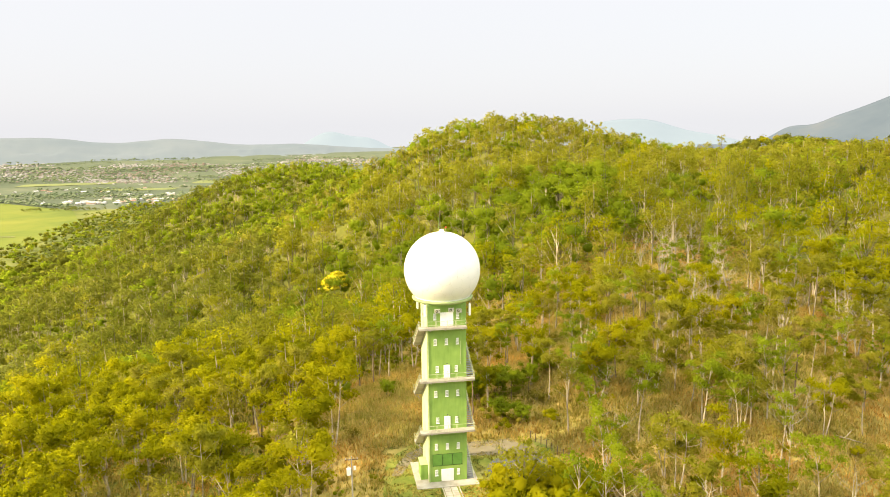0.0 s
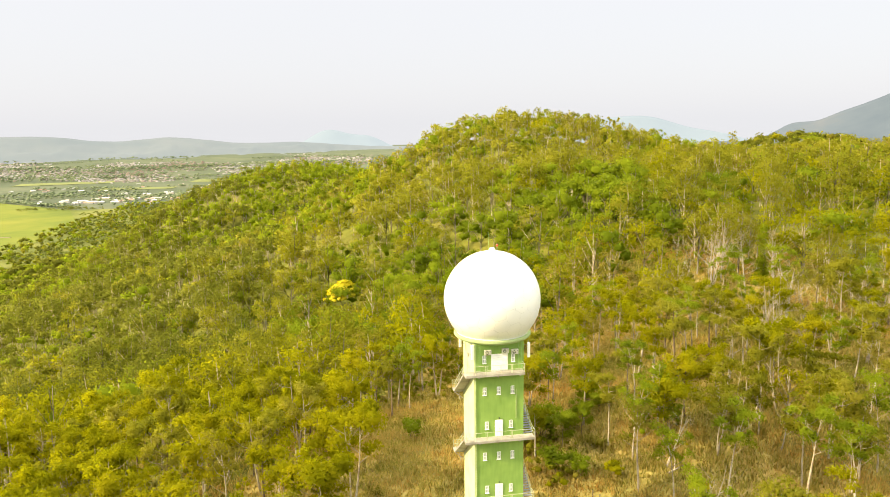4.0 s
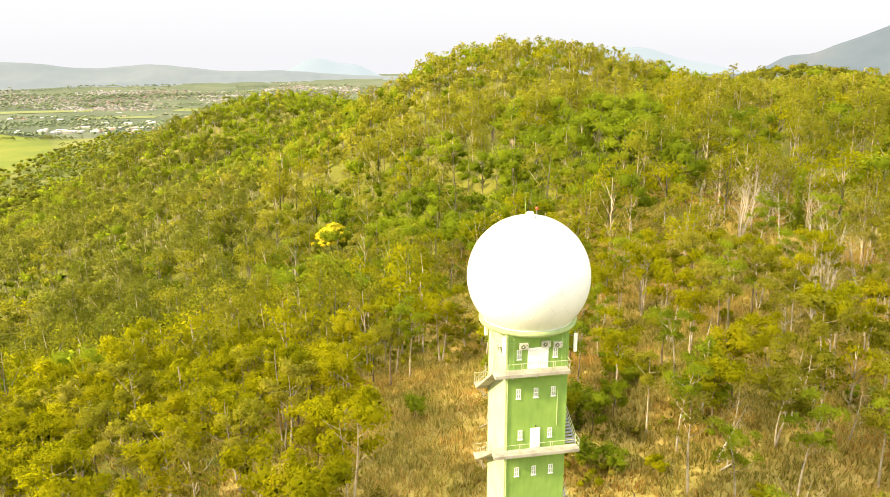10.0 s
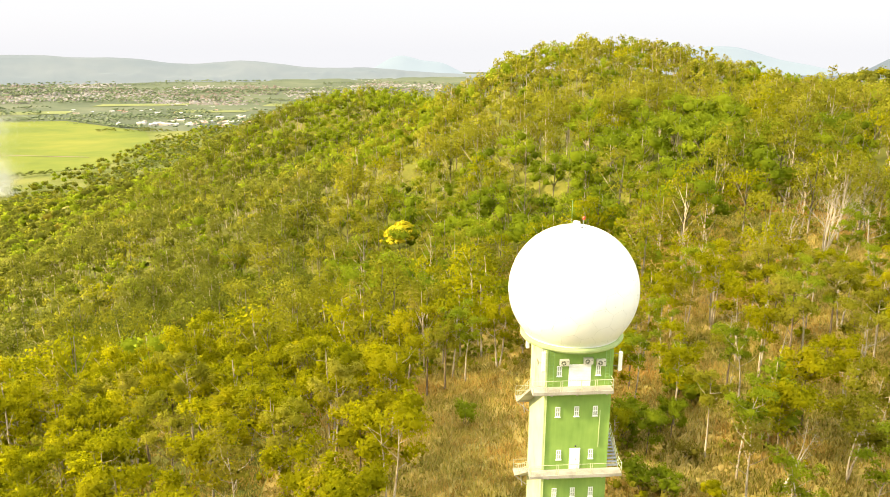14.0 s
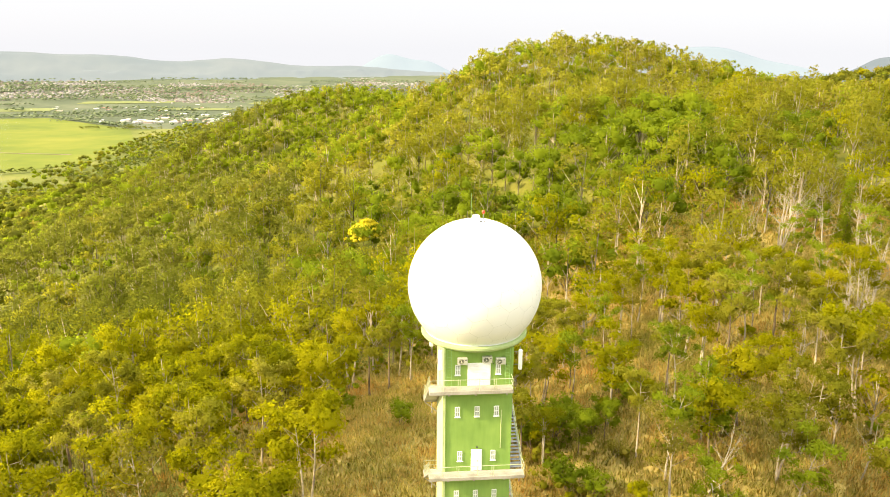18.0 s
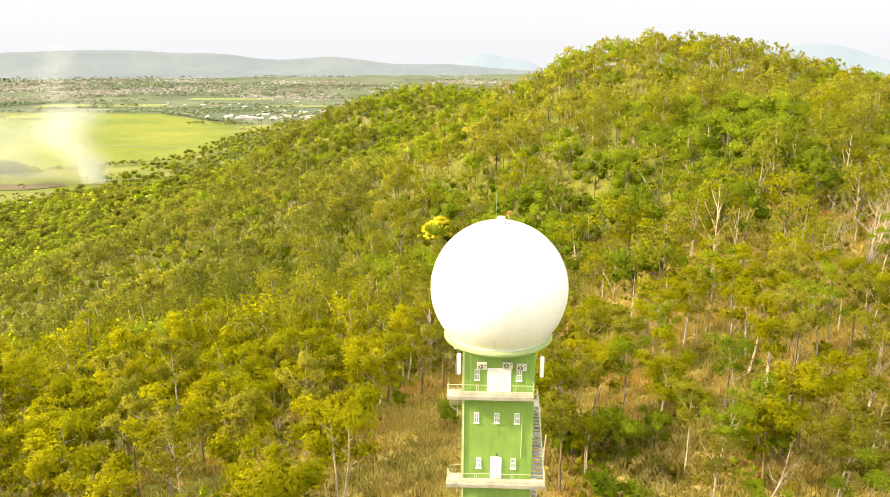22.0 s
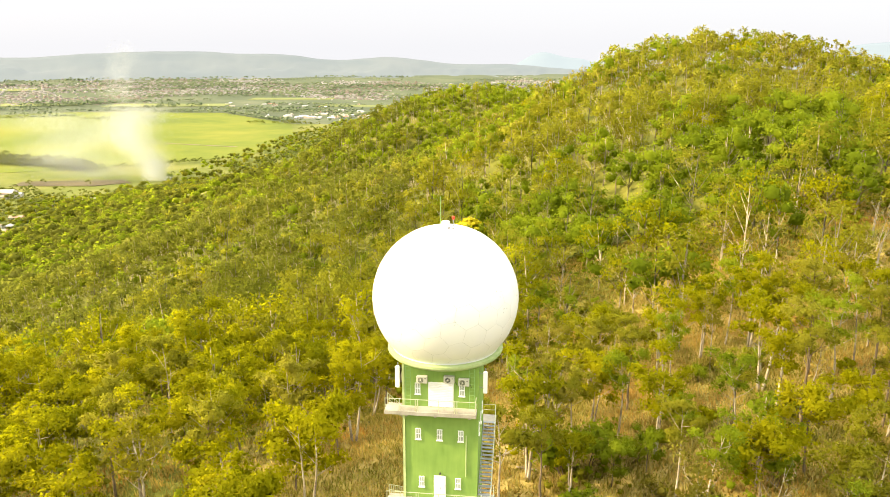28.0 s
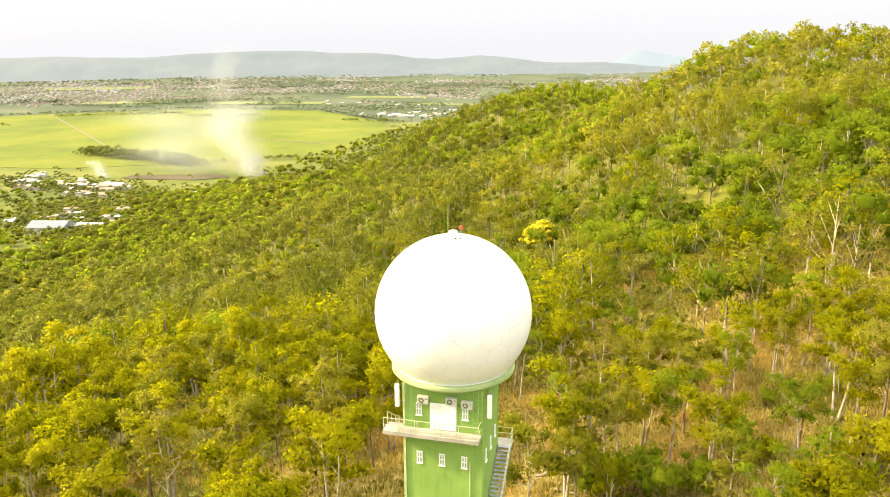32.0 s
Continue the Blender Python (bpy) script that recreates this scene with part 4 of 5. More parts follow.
# trees picked out by eye
for k, x, y, s in ((0, 24.5, 22.0, 0.85), (7, 26.5, 17.0, 0.9), (6, 12.5, 23.0, 0.6), (4, 17.5, 24.5, 0.55), (4, 22.0, 27.5, 0.5), (2, -10.5, 58.0, 0.9), (2, -16.0, 54.0, 0.85), (2, -7.0, 62.0, 0.9), (7, -3.0, 64.0, 0.9), (1, -22.0, 9.0, 0.95), (6, -25.0, 41.0, 1.1)):
    plant(NEAR[k], x, y, s, 40 * k + 11 * x)
for k, x, y, s in ((0, 70, 48, 1.2), (1, 74, 51, 1.1), (0, 66, 44, 1.1), (1, 18.3, -22, 1.3), (1, 33, 34, 0.7), (0, 53, 35, 1.0), (1, 92, 45, 1.2), (0, 100, 38, 1.2), (1, 104, 43, 1.2), (0, 86, 40, 1.0)):
    plant(BARE[k], x, y, s, 57 * k + 13 * x)
for k in range(90):
    x, y = rng.uniform(-40, 115), rng.uniform(-30, 62)
    if yard(x, y) or openness(x, y) < 0.25 or (-20 < x < 9 and 12 < y < 60 and rng.random() < 0.8) or abs(math.degrees(math.atan2(x + 5, y + 105))) > 42 or (y < -2 and -12 < x < 12):
        continue
    plant(rng.choice(SHRUB), x, y, rng.uniform(0.5, 1.0), rng.uniform(0, 360))
for x, y, s in ((9.5, -12.5, 2.3), (14.0, -12.0, 2.2), (18.5, -14.5, 2.1), (6.2, -14.0, 1.9), (11.8, -15.0, 2.2), (22.5, -13.0, 2.0), (16.5, -16.5, 2.3)):
    plant(SHRUB[0], x, y, s, 83 * x)
plant(SHRUB[1], -5.5, 40.0, 1.0, 30)
plant(SHRUB[1], 14.5, 17.0, 1.2, 80)
plant(SHRUB[1], 17.0, 15.5, 1.0, 10)
for x, y, s in ((12.0, 27.0, 1.9), (15.0, 29.0, 1.6), (9.5, 30.0, 1.3), (33.0, 26.0, 1.5), (36.0, 24.0, 1.2), (28.0, 40.0, 1.4)):
    plant(SHRUB[1], x, y, s, 70 * x)
for k in range(22):
    x, y = rng.uniform(40, 132), rng.uniform(40, 150)
    plant(BARE[k % 2], x, y, rng.uniform(0.8, 1.25), rng.uniform(0, 360))
# dead trees standing together on the dry slope
for k, x, y, s in ((2, 81, 92, 1.25), (2, 83, 94, 1.1), (3, 94, 76, 1.35), (1, 73, 96, 0.95), (1, 120, 122, 1.2), (3, 81, 107, 0.85), (0, 98, 103, 1.15), (2, 104, 116, 1.0)):
    plant(BARE[k], x, y, s, 71 * k + 17 * x)
# a dead trunk wrapped in climbing vine
vine = tree_model(51, 15.5, 0.7, 0, 0.2, "leaf_green", "bark_dark", low=0.6, name="vine_clad_trunk", label="dead trunk wrapped from top to foot in bright green vine", group="")
r = np.random.default_rng(52)
blobs = [(r.normal(0, 0.35), r.normal(0, 0.35), 0.8 + 0.62 * k, r.uniform(1.0, 1.5) + 1.3 * max(0, 1 - k / 7), 1.2) for k in range(24)]
p, d = crown_points(blobs, 2600, r, 0.5)
q, nq = leaves_at(p, d, 0.26, r)
ob = new("vine", soften(mesh_arrays("vine", q, np.arange(len(q)).reshape(-1, 3), [M["leaf_green"]]), nq))
ob.parent = vine
vine.matrix_basis = Matrix.Translation((96, 92, float(ground(96, 92)) - 0.1))
# fallen pale branches in the grass
for x, y, a, ln in ((3.0, 33.0, 20, 4.5), (6.0, 30.0, -35, 3.2), (72, 2, -30, 5.0), (30, 12, 15, 4.0)):
    r = np.random.default_rng(int(x * 7 + 50))
    z = float(ground(x, y))
    c, s = math.cos(math.radians(a)), math.sin(math.radians(a))
    line = [(x + c * ln * u, y + s * ln * u, float(ground(x + c * ln * u, y + s * ln * u)) + 0.15 + 0.5 * u) for u in (0, 0.3, 0.6, 1)]
    side = [line[1], (line[1][0] + c - s, line[1][1] + s + c, line[1][2] + 0.9), (line[1][0] + 1.4 * c - 1.8 * s, line[1][1] + 1.4 * s + 1.8 * c, line[1][2] + 1.2)]
    v, f = join([tube(line, [0.16, 0.13, 0.10, 0.04], 6), tube(side, [0.09, 0.07, 0.03], 5)])
    tagged(new("fallen_branch", mesh_arrays("fallen_branch", v, f, [M["bark"]], smooth=True)), "fallen bleached branch lying in dry grass", "branch", "fallen branches")
# the tree in yellow blossom among the green wood
BLOSSOM = (-12.0, 181.0)
blossom = tree_model(41, 12.0, 5.0, 2600, 0.32, "leaf_green", "bark_dark", stems=2, lean=0.2, clump=0.36, core=0.5, name="blossoming_tree", label="broad green tree with bright yellow blossom over its crown", group="")
r = np.random.default_rng(77)
blobs = []
for _ in range(70):
    a, w = r.uniform(0, 6.283), math.sqrt(r.random())
    bx, by = 4.9 * w * math.cos(a) - 1.2, 4.2 * w * math.sin(a) - 1.0
    blobs.append((bx, by, 9.0 + 4.0 * (1 - w * w) + 0.2 * bx + r.uniform(-0.5, 0.5), r.uniform(0.6, 1.05), 0.6))
p, d = crown_points(blobs, 7000, r, 0.4)
q, nq = leaves_at(p, d, 0.27, r)
ob = new("blossom", soften(mesh_arrays("blossom", q, np.arange(len(q)).reshape(-1, 3), [M["flower"]]), nq))
ob.parent = blossom
blossom.matrix_basis = Matrix.Translation((*BLOSSOM, float(ground(*BLOSSOM)) - 0.1)) @ Matrix.Diagonal((1.3, 1.3, 1.3, 1))
for m in NEAR + BARE + SHRUB:
    for c in list(m.children):
        bpy.data.objects.remove(c)
    bpy.data.objects.remove(m)


# the wood on the hill
def far_model(seed, height, spread, leaves, size, stems=True, core=0.0, nb=7, low=0.5, flat_top=0.95, clump=0.40, limbs=9):
    """A tree seen from afar: a broad crown of clumps carried by limbs that fork from a thin trunk; verts, faces, wood or leaf, normals."""
    r = np.random.default_rng(seed)
    blobs, arms = [], []
    bend = r.normal(0, 0.03 * height, 2)
    for k in range(nb):
        u = (k + 0.5) / nb
        w = spread * (0.25 + 0.5 * math.sin(math.pi * (0.2 + 0.75 * u))) * r.uniform(0.8, 1.2)
        a = k * 2.4 + r.uniform(0, 1)
        z = height * (low + (0.93 - low) * u**0.8)
        blobs.append((bend[0] * u + math.cos(a) * w, bend[1] * u + math.sin(a) * w, z, spread * clump * r.uniform(0.75, 1.25), flat_top))
        arms.append((blobs[-1][0], blobs[-1][1], z))
    p, d = crown_points(blobs, leaves, r, 0.35)
    q, nq = leaves_at(p, d, size, r)
    V, F, N = q, np.arange(len(q)).reshape(-1, 3), nq
    if core:
        cv, cf, cn = core_of(blobs, r, core)
        V, F, N = np.concatenate([V, cv]), np.concatenate([F, cf + len(V)]), np.concatenate([N, cn])
    nleaf = len(F)
    if not stems:
        return V, F, np.zeros(nleaf, int), N
    pieces = [tube([(0, 0, -0.6), (bend[0] * 0.3, bend[1] * 0.3, height * 0.4), (bend[0], bend[1], height * 0.95)], [0.19, 0.14, 0.05], 4)]
    for x, y, z in arms[:limbs]:
        base = (bend[0] * 0.4, bend[1] * 0.4, max(height * 0.3, z - 0.9 * math.hypot(x, y) - height * 0.12))
        pieces.append(tube([base, (x, y, z + 0.3)], [0.09, 0.035], 3))
    vw, fw = join(pieces)
    nw = vw * (1, 1, 0)
    nw /= np.linalg.norm(nw, axis=1, keepdims=True) + 1e-6
    fw = np.concatenate([fw[:, (0, 1, 2)], fw[:, (0, 2, 3)]])
    F = np.concatenate([F, fw + len(V)])
    return np.concatenate([V, vw]), F, np.r_[np.zeros(nleaf, int), np.ones(len(fw), int)], np.concatenate([N, nw])


def forest(name, spots, models, label, seed):
    """Joins many trees into one mesh; spots: rows of x, y, height scale, kind of leaf; models: a list for each kind of leaf."""
    r = np.random.default_rng(seed)
    vs, fs, ms, ns, ts, n = [], [], [], [], [], 0
    for x, y, s, kind in spots:
        pool = models[kind % 5]  # dull dark trees have the shape of the olive ones
        V, F, mi, N = pool[r.integers(len(pool))]
        a = r.uniform(0, 6.283)
        c, si = math.cos(a), math.sin(a)
        w = s * r.uniform(0.85, 1.15)
        X = np.empty_like(V)
        X[:, 0] = (V[:, 0] * c - V[:, 1] * si) * w + x
        X[:, 1] = (V[:, 0] * si + V[:, 1] * c) * w + y
        X[:, 2] = V[:, 2] * s
        ns.append(np.stack([N[:, 0] * c - N[:, 1] * si, N[:, 0] * si + N[:, 1] * c, N[:, 2]], 1))
        vs.append(X)
        fs.append(F + n)
        ms.append(np.where(mi == 1, 4, kind))
        ts.append(np.full(len(V), r.uniform(-0.24, 0.24)))
        n += len(V)
    xs = np.concatenate([np.full(len(v), sp[0]) for v, sp in zip(vs, spots)])
    ys = np.concatenate([np.full(len(v), sp[1]) for v, sp in zip(vs, spots)])
    P = np.concatenate(vs)
    P[:, 2] += ground(xs, ys) - 0.2
    me = mesh_arrays(name, P, np.concatenate(fs), [M["leaf_olive"], M["leaf_green"], M["leaf_bright"], M["leaf_dry"], M["bark"], M["leaf_deep"]], index=np.concatenate(ms))
    me.attributes.new("tone", "FLOAT", "POINT").data.foreach_set("value", np.concatenate(ts).astype(np.float32))
    ob = new(name, soften(me, np.concatenate(ns)))
    return tagged(ob, label, "woods", kind="stuff")


def scatter(count, d0, d1, gap, seed, a0=-44, a1=44):
    """Spots in a wedge seen from above the yard, evenly spread, none nearer to another than about the gap."""
    r = random.Random(seed)
    cells, out = {}, []
    for _ in range(count * 12):
        d = math.sqrt(r.uniform(d0 * d0, d1 * d1))
        a = math.radians(r.uniform(a0, a1))
        x, y = d * math.sin(a), -60 + d * math.cos(a)
        key = (int(x // gap), int(y // gap))
        if key in cells:
            continue
        if float_inside(x, y):
            continue
        cells[key] = 1
        if 8 < x and y < 150 and r.random() < (0.58 if x < 62 and y < 112 else 0.46) * min(1.0, (150 - y) / 40):  # open woodland on the dry slope
            continue
        out.append((x, y))
        if len(out) >= count:
            break
    return out


def float_inside(x, y):
    if math.hypot((x - BLOSSOM[0]) / 9, (y - BLOSSOM[1] + 8) / 16) < 1:
        return True
    if math.hypot((x - 93) / 7, (y - 83) / 13) < 1 or math.hypot((x - 79) / 8, (y - 84) / 13) < 1:  # clear ground round the dead trees
        return True
    return -100 < x < 122 and -34 < y < 70 or -20 < x < 10 and y < 78


def kind_of(x, y, r):
    """Which leaves grow where: green in the damp gullies and on the far ridge, olive and dry on the slopes."""
    n = noise.noise(Vector((x * 0.014, y * 0.014, 3.0)))
    green = 0.16 + 0.7 * math.exp(-(((x + 12) / 26) ** 2 + ((y - 185) / 50) ** 2)) + 0.8 * math.exp(-(((x - 66) / 42) ** 2 + ((y - 158) / 30) ** 2)) + 0.5 * n + (0.6 if y > 440 and x < 40 else 0)
    if -50 < x < 25 and 270 < y < 440:  # a light green strip below the far ridge
        green += 0.4
    if x < -80 and y > 150 and r.random() < 0.5:
        return 5
    u = r.random()
    if u < green:
        return 1
    v = r.random()
    yellow = 0.5 if y < 135 else 0.09
    if (x < -42 and y > 105 or y > 440) and r.random() < 0.75:
        return 5
    return 2 if v < yellow else (3 if v < yellow + 0.2 else 0)


r = random.Random(21)
mid_models = [
    [far_model(100 + k, 14.0 + 1.3 * (k % 4), 4.4 + 0.4 * (k % 3), 820, 0.31, nb=6, low=(0.42, 0.52)[k % 2], clump=0.50, limbs=5) for k in range(8)],
    [far_model(110 + k, 10.5 + 1.2 * (k % 3), 4.6 + 0.4 * (k % 2), 700, 0.34, nb=6, low=0.34, core=0.55, clump=0.54, flat_top=0.85) for k in range(6)],
    [far_model(120 + k, 13.0 + 1.2 * (k % 3), 4.5, 840, 0.31, nb=6, low=0.44, clump=0.52) for k in range(6)],
    [far_model(130 + k, 13.5 + 1.2 * (k % 3), 3.8, 430, 0.29, nb=9, low=0.38, clump=0.38, flat_top=1.1) for k in range(5)],
]
far_models = [
    [far_model(140 + k, 13.5 + 1.2 * (k % 3), 4.6, 200, 0.62, nb=3, low=0.45, clump=0.60, limbs=2) for k in range(6)],
    [far_model(147 + k, 11.0 + (k % 3), 4.8, 150, 0.68, nb=3, low=0.36, core=0.55, clump=0.62, limbs=0) for k in range(6)],
    [far_model(152 + k, 12.5 + (k % 3), 4.6, 200, 0.62, nb=3, low=0.42, clump=0.60, limbs=2) for k in range(5)],
    [far_model(157 + k, 13.5 + (k % 3), 4.0, 140, 0.54, nb=5, low=0.4, clump=0.45, flat_top=1.1, limbs=5) for k in range(4)],
]
low_models = [[far_model(160 + k, 9.5, 6.2, 46, 1.45, stems=False, core=0.7, nb=1, low=0.45, clump=0.95, flat_top=0.8) for k in range(6)]] * 4


def visible_land(x, y):
    return float(ground(x, y)) > PLAIN + 3


# the rest of the wood close by, between the single trees
fill_models = [[far_model(240 + k, 10.5 + 1.2 * (k % 4), 3.2 + 0.3 * (k % 3), 760, 0.29, nb=9, low=0.4, clump=0.38) for k in range(7)]] * 4
spots = []
for _ in range(9000):
    x, y = r.uniform(-100, 122), r.uniform(-34, 72)
    o = openness(x, y)
    if abs(math.degrees(math.atan2(x + 5, y + 105))) > 43 or yard(x, y) or o > 0.2 and r.random() < 0.55 + 0.6 * o or -17 < x < 9 and y < 66 or y < -8 and abs(x + 5) < 14 or -22 < x < -6 and y < 14:
        continue
    if any((x - p[0]) ** 2 + (y - p[1]) ** 2 < 15 for p in near_spots) or any((x - p[0]) ** 2 + (y - p[1]) ** 2 < 17 for p in spots):
        continue
    if r.random() < (0.8 if x > 8 else (0.88 if y < 62 else 0.45)) or 9 < x < 30 and 10 < y < 30:
        continue
    spots.append((x, y, r.uniform(0.75, 1.15), r.choice((0, 2, 2, 2, 0) if x < -12 else (0, 2, 1, 2, 3))))
    if len(spots) >= 260:
        break
forest("near_woods", spots, fill_models, "mixed pale-trunked woods between the nearest trees", 9)
spots = [(x, y, r.uniform(0.75, 1.42), kind_of(x, y, r)) for x, y in scatter(2600, 100, 290, 7.4, 1, -46, 60)]
forest("hill_woods", spots, mid_models, "dense olive and green woods covering the hillside", 1)
def open_to_view(x, y):
    """Whether the tree tops at x, y are seen over the crests from the air before the tower."""
    u = np.linspace(0.25, 0.97, 40)
    z = float(ground(x, y)) + 14
    return any(np.all(ground(ex + (x - ex) * u, ey + (y - ey) * u) + 5 < 54 + (z - 54) * u) for ex, ey in ((-20, -80), (-10, -61), (12, -50)))


spots = [(x, y, r.uniform(0.75, 1.3), kind_of(x, y, r)) for x, y in scatter(5600, 290, 560, 7.8, 2, -50, 47) + scatter(1500, 560, 700, 7.6, 7, -24, 3)]
in_view = [open_to_view(p[0], p[1]) for p in spots]
back_slope = [p for p, ok in zip(spots, in_view) if not ok]
spots = [p for p, ok in zip(spots, in_view) if ok]
forest("upper_woods", spots, far_models, "dense woods on the upper hill and ridge", 2)
spots = [(x, y, r.uniform(0.8, 1.3), kind_of(x, y, r)) for x, y in scatter(5000, 560, 900, 9.5, 3, -28, 46) + scatter(1500, 900, 1350, 10.5, 8, 18, 48) + scatter(4200, 560, 1100, 9.2, 5, -52, -28) if visible_land(x, y)]
for _ in range(2600):
    x, y = r.uniform(-720, -330), r.uniform(560, 2000)
    edge = -560 + 0.10 * max(0, y - 1500) if y > 1030 else -640 + 0.2 * (y - 640)
    if edge < x < edge + 190 + 40 * r.random():
        spots.append((x, y, r.uniform(0.5, 1.0), r.choice((0, 5, 1, 5, 1))))
for _ in range(4200):
    x, y = r.uniform(-920, -440), r.uniform(560, 1000)
    chance = min(1.0, max(0.15, (x + 790) / 260))
    u = (-680 - x) / 230
    if -0.1 < u < 1.1 and abs(y - 838 - 62 * u) < 55 or -690 < x < -560 and 620 < y < 750:
        chance *= 0.3
    if y > 868 and x < -525 - 0.25 * (1000 - y):
        continue
    if r.random() < chance:
        spots.append((x, y, r.uniform(0.45, 0.9), r.choice((0, 5, 5, 1))))
spots = [p for p in spots if not (560 < math.hypot(p[0], p[1] + 60) < 700 and -24 < math.degrees(math.atan2(p[0], p[1] + 60)) < 3)]
forest("ridge_woods", spots + back_slope, low_models, "woods on the far ridges and foot slopes", 3)
# single tall trees along the skyline
sky_models = [[far_model(180 + k, 15.5, 3.4, 170, 0.5, nb=7, low=0.5, clump=0.34) for k in range(4)]] * 4
spots = []
for x, y, s in ((61, 352, 1.06), (66, 351, 1.09), (74, 353, 1.13), (79, 352, 1.04), (87, 359, 0.95), (95, 361, 1.1), (108, 361, 1.15), (114, 359, 1.02), (120, 357, 1.2), (127, 359, 1.15), (144, 366, 1.1), (148, 364, 1.26), (155, 366, 1.2), (161, 359, 1.32), (166, 357, 1.36), (180, 341, 1.13), (185, 339, 1.25), (503, 789, 1.9), (528, 773, 1.2), (-14, 584, 1.2), (44, 351, 1.18), (55, 353, 0.98), (15, 567, 1.3), (230, 420, 1.3)):
    spots.append((x, y, s, r.choice((0, 1))))
forest("skyline_trees", spots, sky_models, "tall open-crowned trees standing along the ridge line", 4)

# undergrowth between the trees
r2 = random.Random(51)
low = [[far_model(220 + k, 2.2, 1.5, 44, 0.27, stems=False, core=0.6, nb=3, low=0.2, clump=0.5) for k in range(5)]] * 4
spots = []
while len(spots) < 2000:
    x, y = r2.uniform(-100, 122), r2.uniform(-34, 150)
    if yard(x, y) or r2.random() < 0.15 + openness(x, y) * 1.4 or r2.random() < 0.5 and x > 15 or r2.random() < 0.6 and x < -12 and y < 62 or abs(math.degrees(math.atan2(x + 5, y + 105))) > 43:
        continue
    spots.append((x, y, r2.uniform(0.5, 1.3), r2.choice((0, 0, 1, 1, 2, 3))))
for _ in range(90):
    spots.append((BLOSSOM[0] + r2.uniform(-9, 9), BLOSSOM[1] - 11 + r2.uniform(-11, 16), r2.uniform(1.0, 2.0), r2.choice((1, 1, 0))))
forest("undergrowth", spots, low, "low mixed scrub and saplings under the trees", 6)

# dry grass
r = np.random.default_rng(9)
n = 160000
gx0 = r.uniform(-100, 128, n)
gy0 = r.uniform(-34, 150, n)
op = np.array([openness(a, b) for a, b in zip(gx0, gy0)])
keep = (r.random(n) < 0.25 + 0.85 * op + 0.35 * (gx0 > 8)) & ~((gx0 > -9.5) & (gx0 < 19.8) & (gy0 > -9) & (gy0 < 10.8)) & (np.abs(np.degrees(np.arctan2(gx0 + 5, gy0 + 105))) < 42)
gx0, gy0 = gx0[keep], gy0[keep]
n = len(gx0)
B = 6
h = r.uniform(0.4, 1.1, (n, 1)) * r.uniform(0.7, 1.2, (n, B))
a = r.uniform(0, 6.283, (n, B))
wid = r.uniform(0.05, 0.12, (n, B))
lean = r.normal(0, 0.35, (n, B, 2))
cx = gx0[:, None] + r.normal(0, 0.4, (n, B))
cy = gy0[:, None] + r.normal(0, 0.4, (n, B))
cz = ground(cx, cy) - 0.05
v0 = np.stack([cx - np.cos(a) * wid, cy - np.sin(a) * wid, cz], -1)
v1 = np.stack([cx + np.cos(a) * wid, cy + np.sin(a) * wid, cz], -1)
v2 = np.stack([cx + lean[..., 0] * h, cy + lean[..., 1] * h, cz + h], -1)
P = np.stack([v0, v1, v2], 2).reshape(-1, 3)
N = np.repeat(np.stack([lean[..., 0], lean[..., 1] - 0.25, np.full_like(h, 0.8)], -1).reshape(-1, 3), 3, 0)
N /= np.linalg.norm(N, axis=1, keepdims=True)
tagged(new("dry_grass", soften(mesh_arrays("dry_grass", P, np.arange(len(P)).reshape(-1, 3), [M["grass_dry"]]), N)), "tall dry tan and orange grass on the slope", "grass", kind="stuff")

# short uneven tufts on the lawn and over the edges of the worn strips
n = 9000
gx0, gy0 = r.uniform(-12, 22, n), r.uniform(-11, 13, n)
on_slab = (gx0 > -5.2) & (gx0 < 4.85) & (gy0 > -5.0) & (gy0 < 4.7) | (np.abs(gx0) < 1.4) & (gy0 < 0) | (np.hypot((gx0 - 12.0) / 4.9, (gy0 + 0.7) / 4.6) < 1)
patch = np.array([noise.noise(Vector((x * 0.35, y * 0.35, 1.0))) for x, y in zip(gx0, gy0)])
keep = ~on_slab & (patch > -0.12)
gx0, gy0, patch = gx0[keep], gy0[keep], patch[keep]
n = len(gx0)
B = 4
h = r.uniform(0.08, 0.28, (n, 1)) * r.uniform(0.6, 1.2, (n, B))
a = r.uniform(0, 6.283, (n, B))
wid = r.uniform(0.06, 0.14, (n, B))
cx, cy = gx0[:, None] + r.normal(0, 0.2, (n, B)), gy0[:, None] + r.normal(0, 0.2, (n, B))
cz = ground(cx, cy) + 0.0
lean = r.normal(0, 0.3, (n, B, 2))
P = np.stack([np.stack([cx - np.cos(a) * wid, cy - np.sin(a) * wid, cz], -1), np.stack([cx + np.cos(a) * wid, cy + np.sin(a) * wid, cz], -1), np.stack([cx + lean[..., 0] * h, cy + lean[..., 1] * h, cz + h], -1)], 2).reshape(-1, 3)
N = np.tile((0.0, -0.2, 1.0), (len(P), 1))
tagged(new("lawn_tufts", soften(mesh_arrays("lawn_tufts", P, np.arange(len(P)).reshape(-1, 3), [M["lawn"], M["grass_dry"]], index=np.repeat(patch + r.normal(0, 0.12, n) > 0.04, B).astype(int)), N)), "short uneven grass tufts on the mown yard", "grass", kind="stuff")


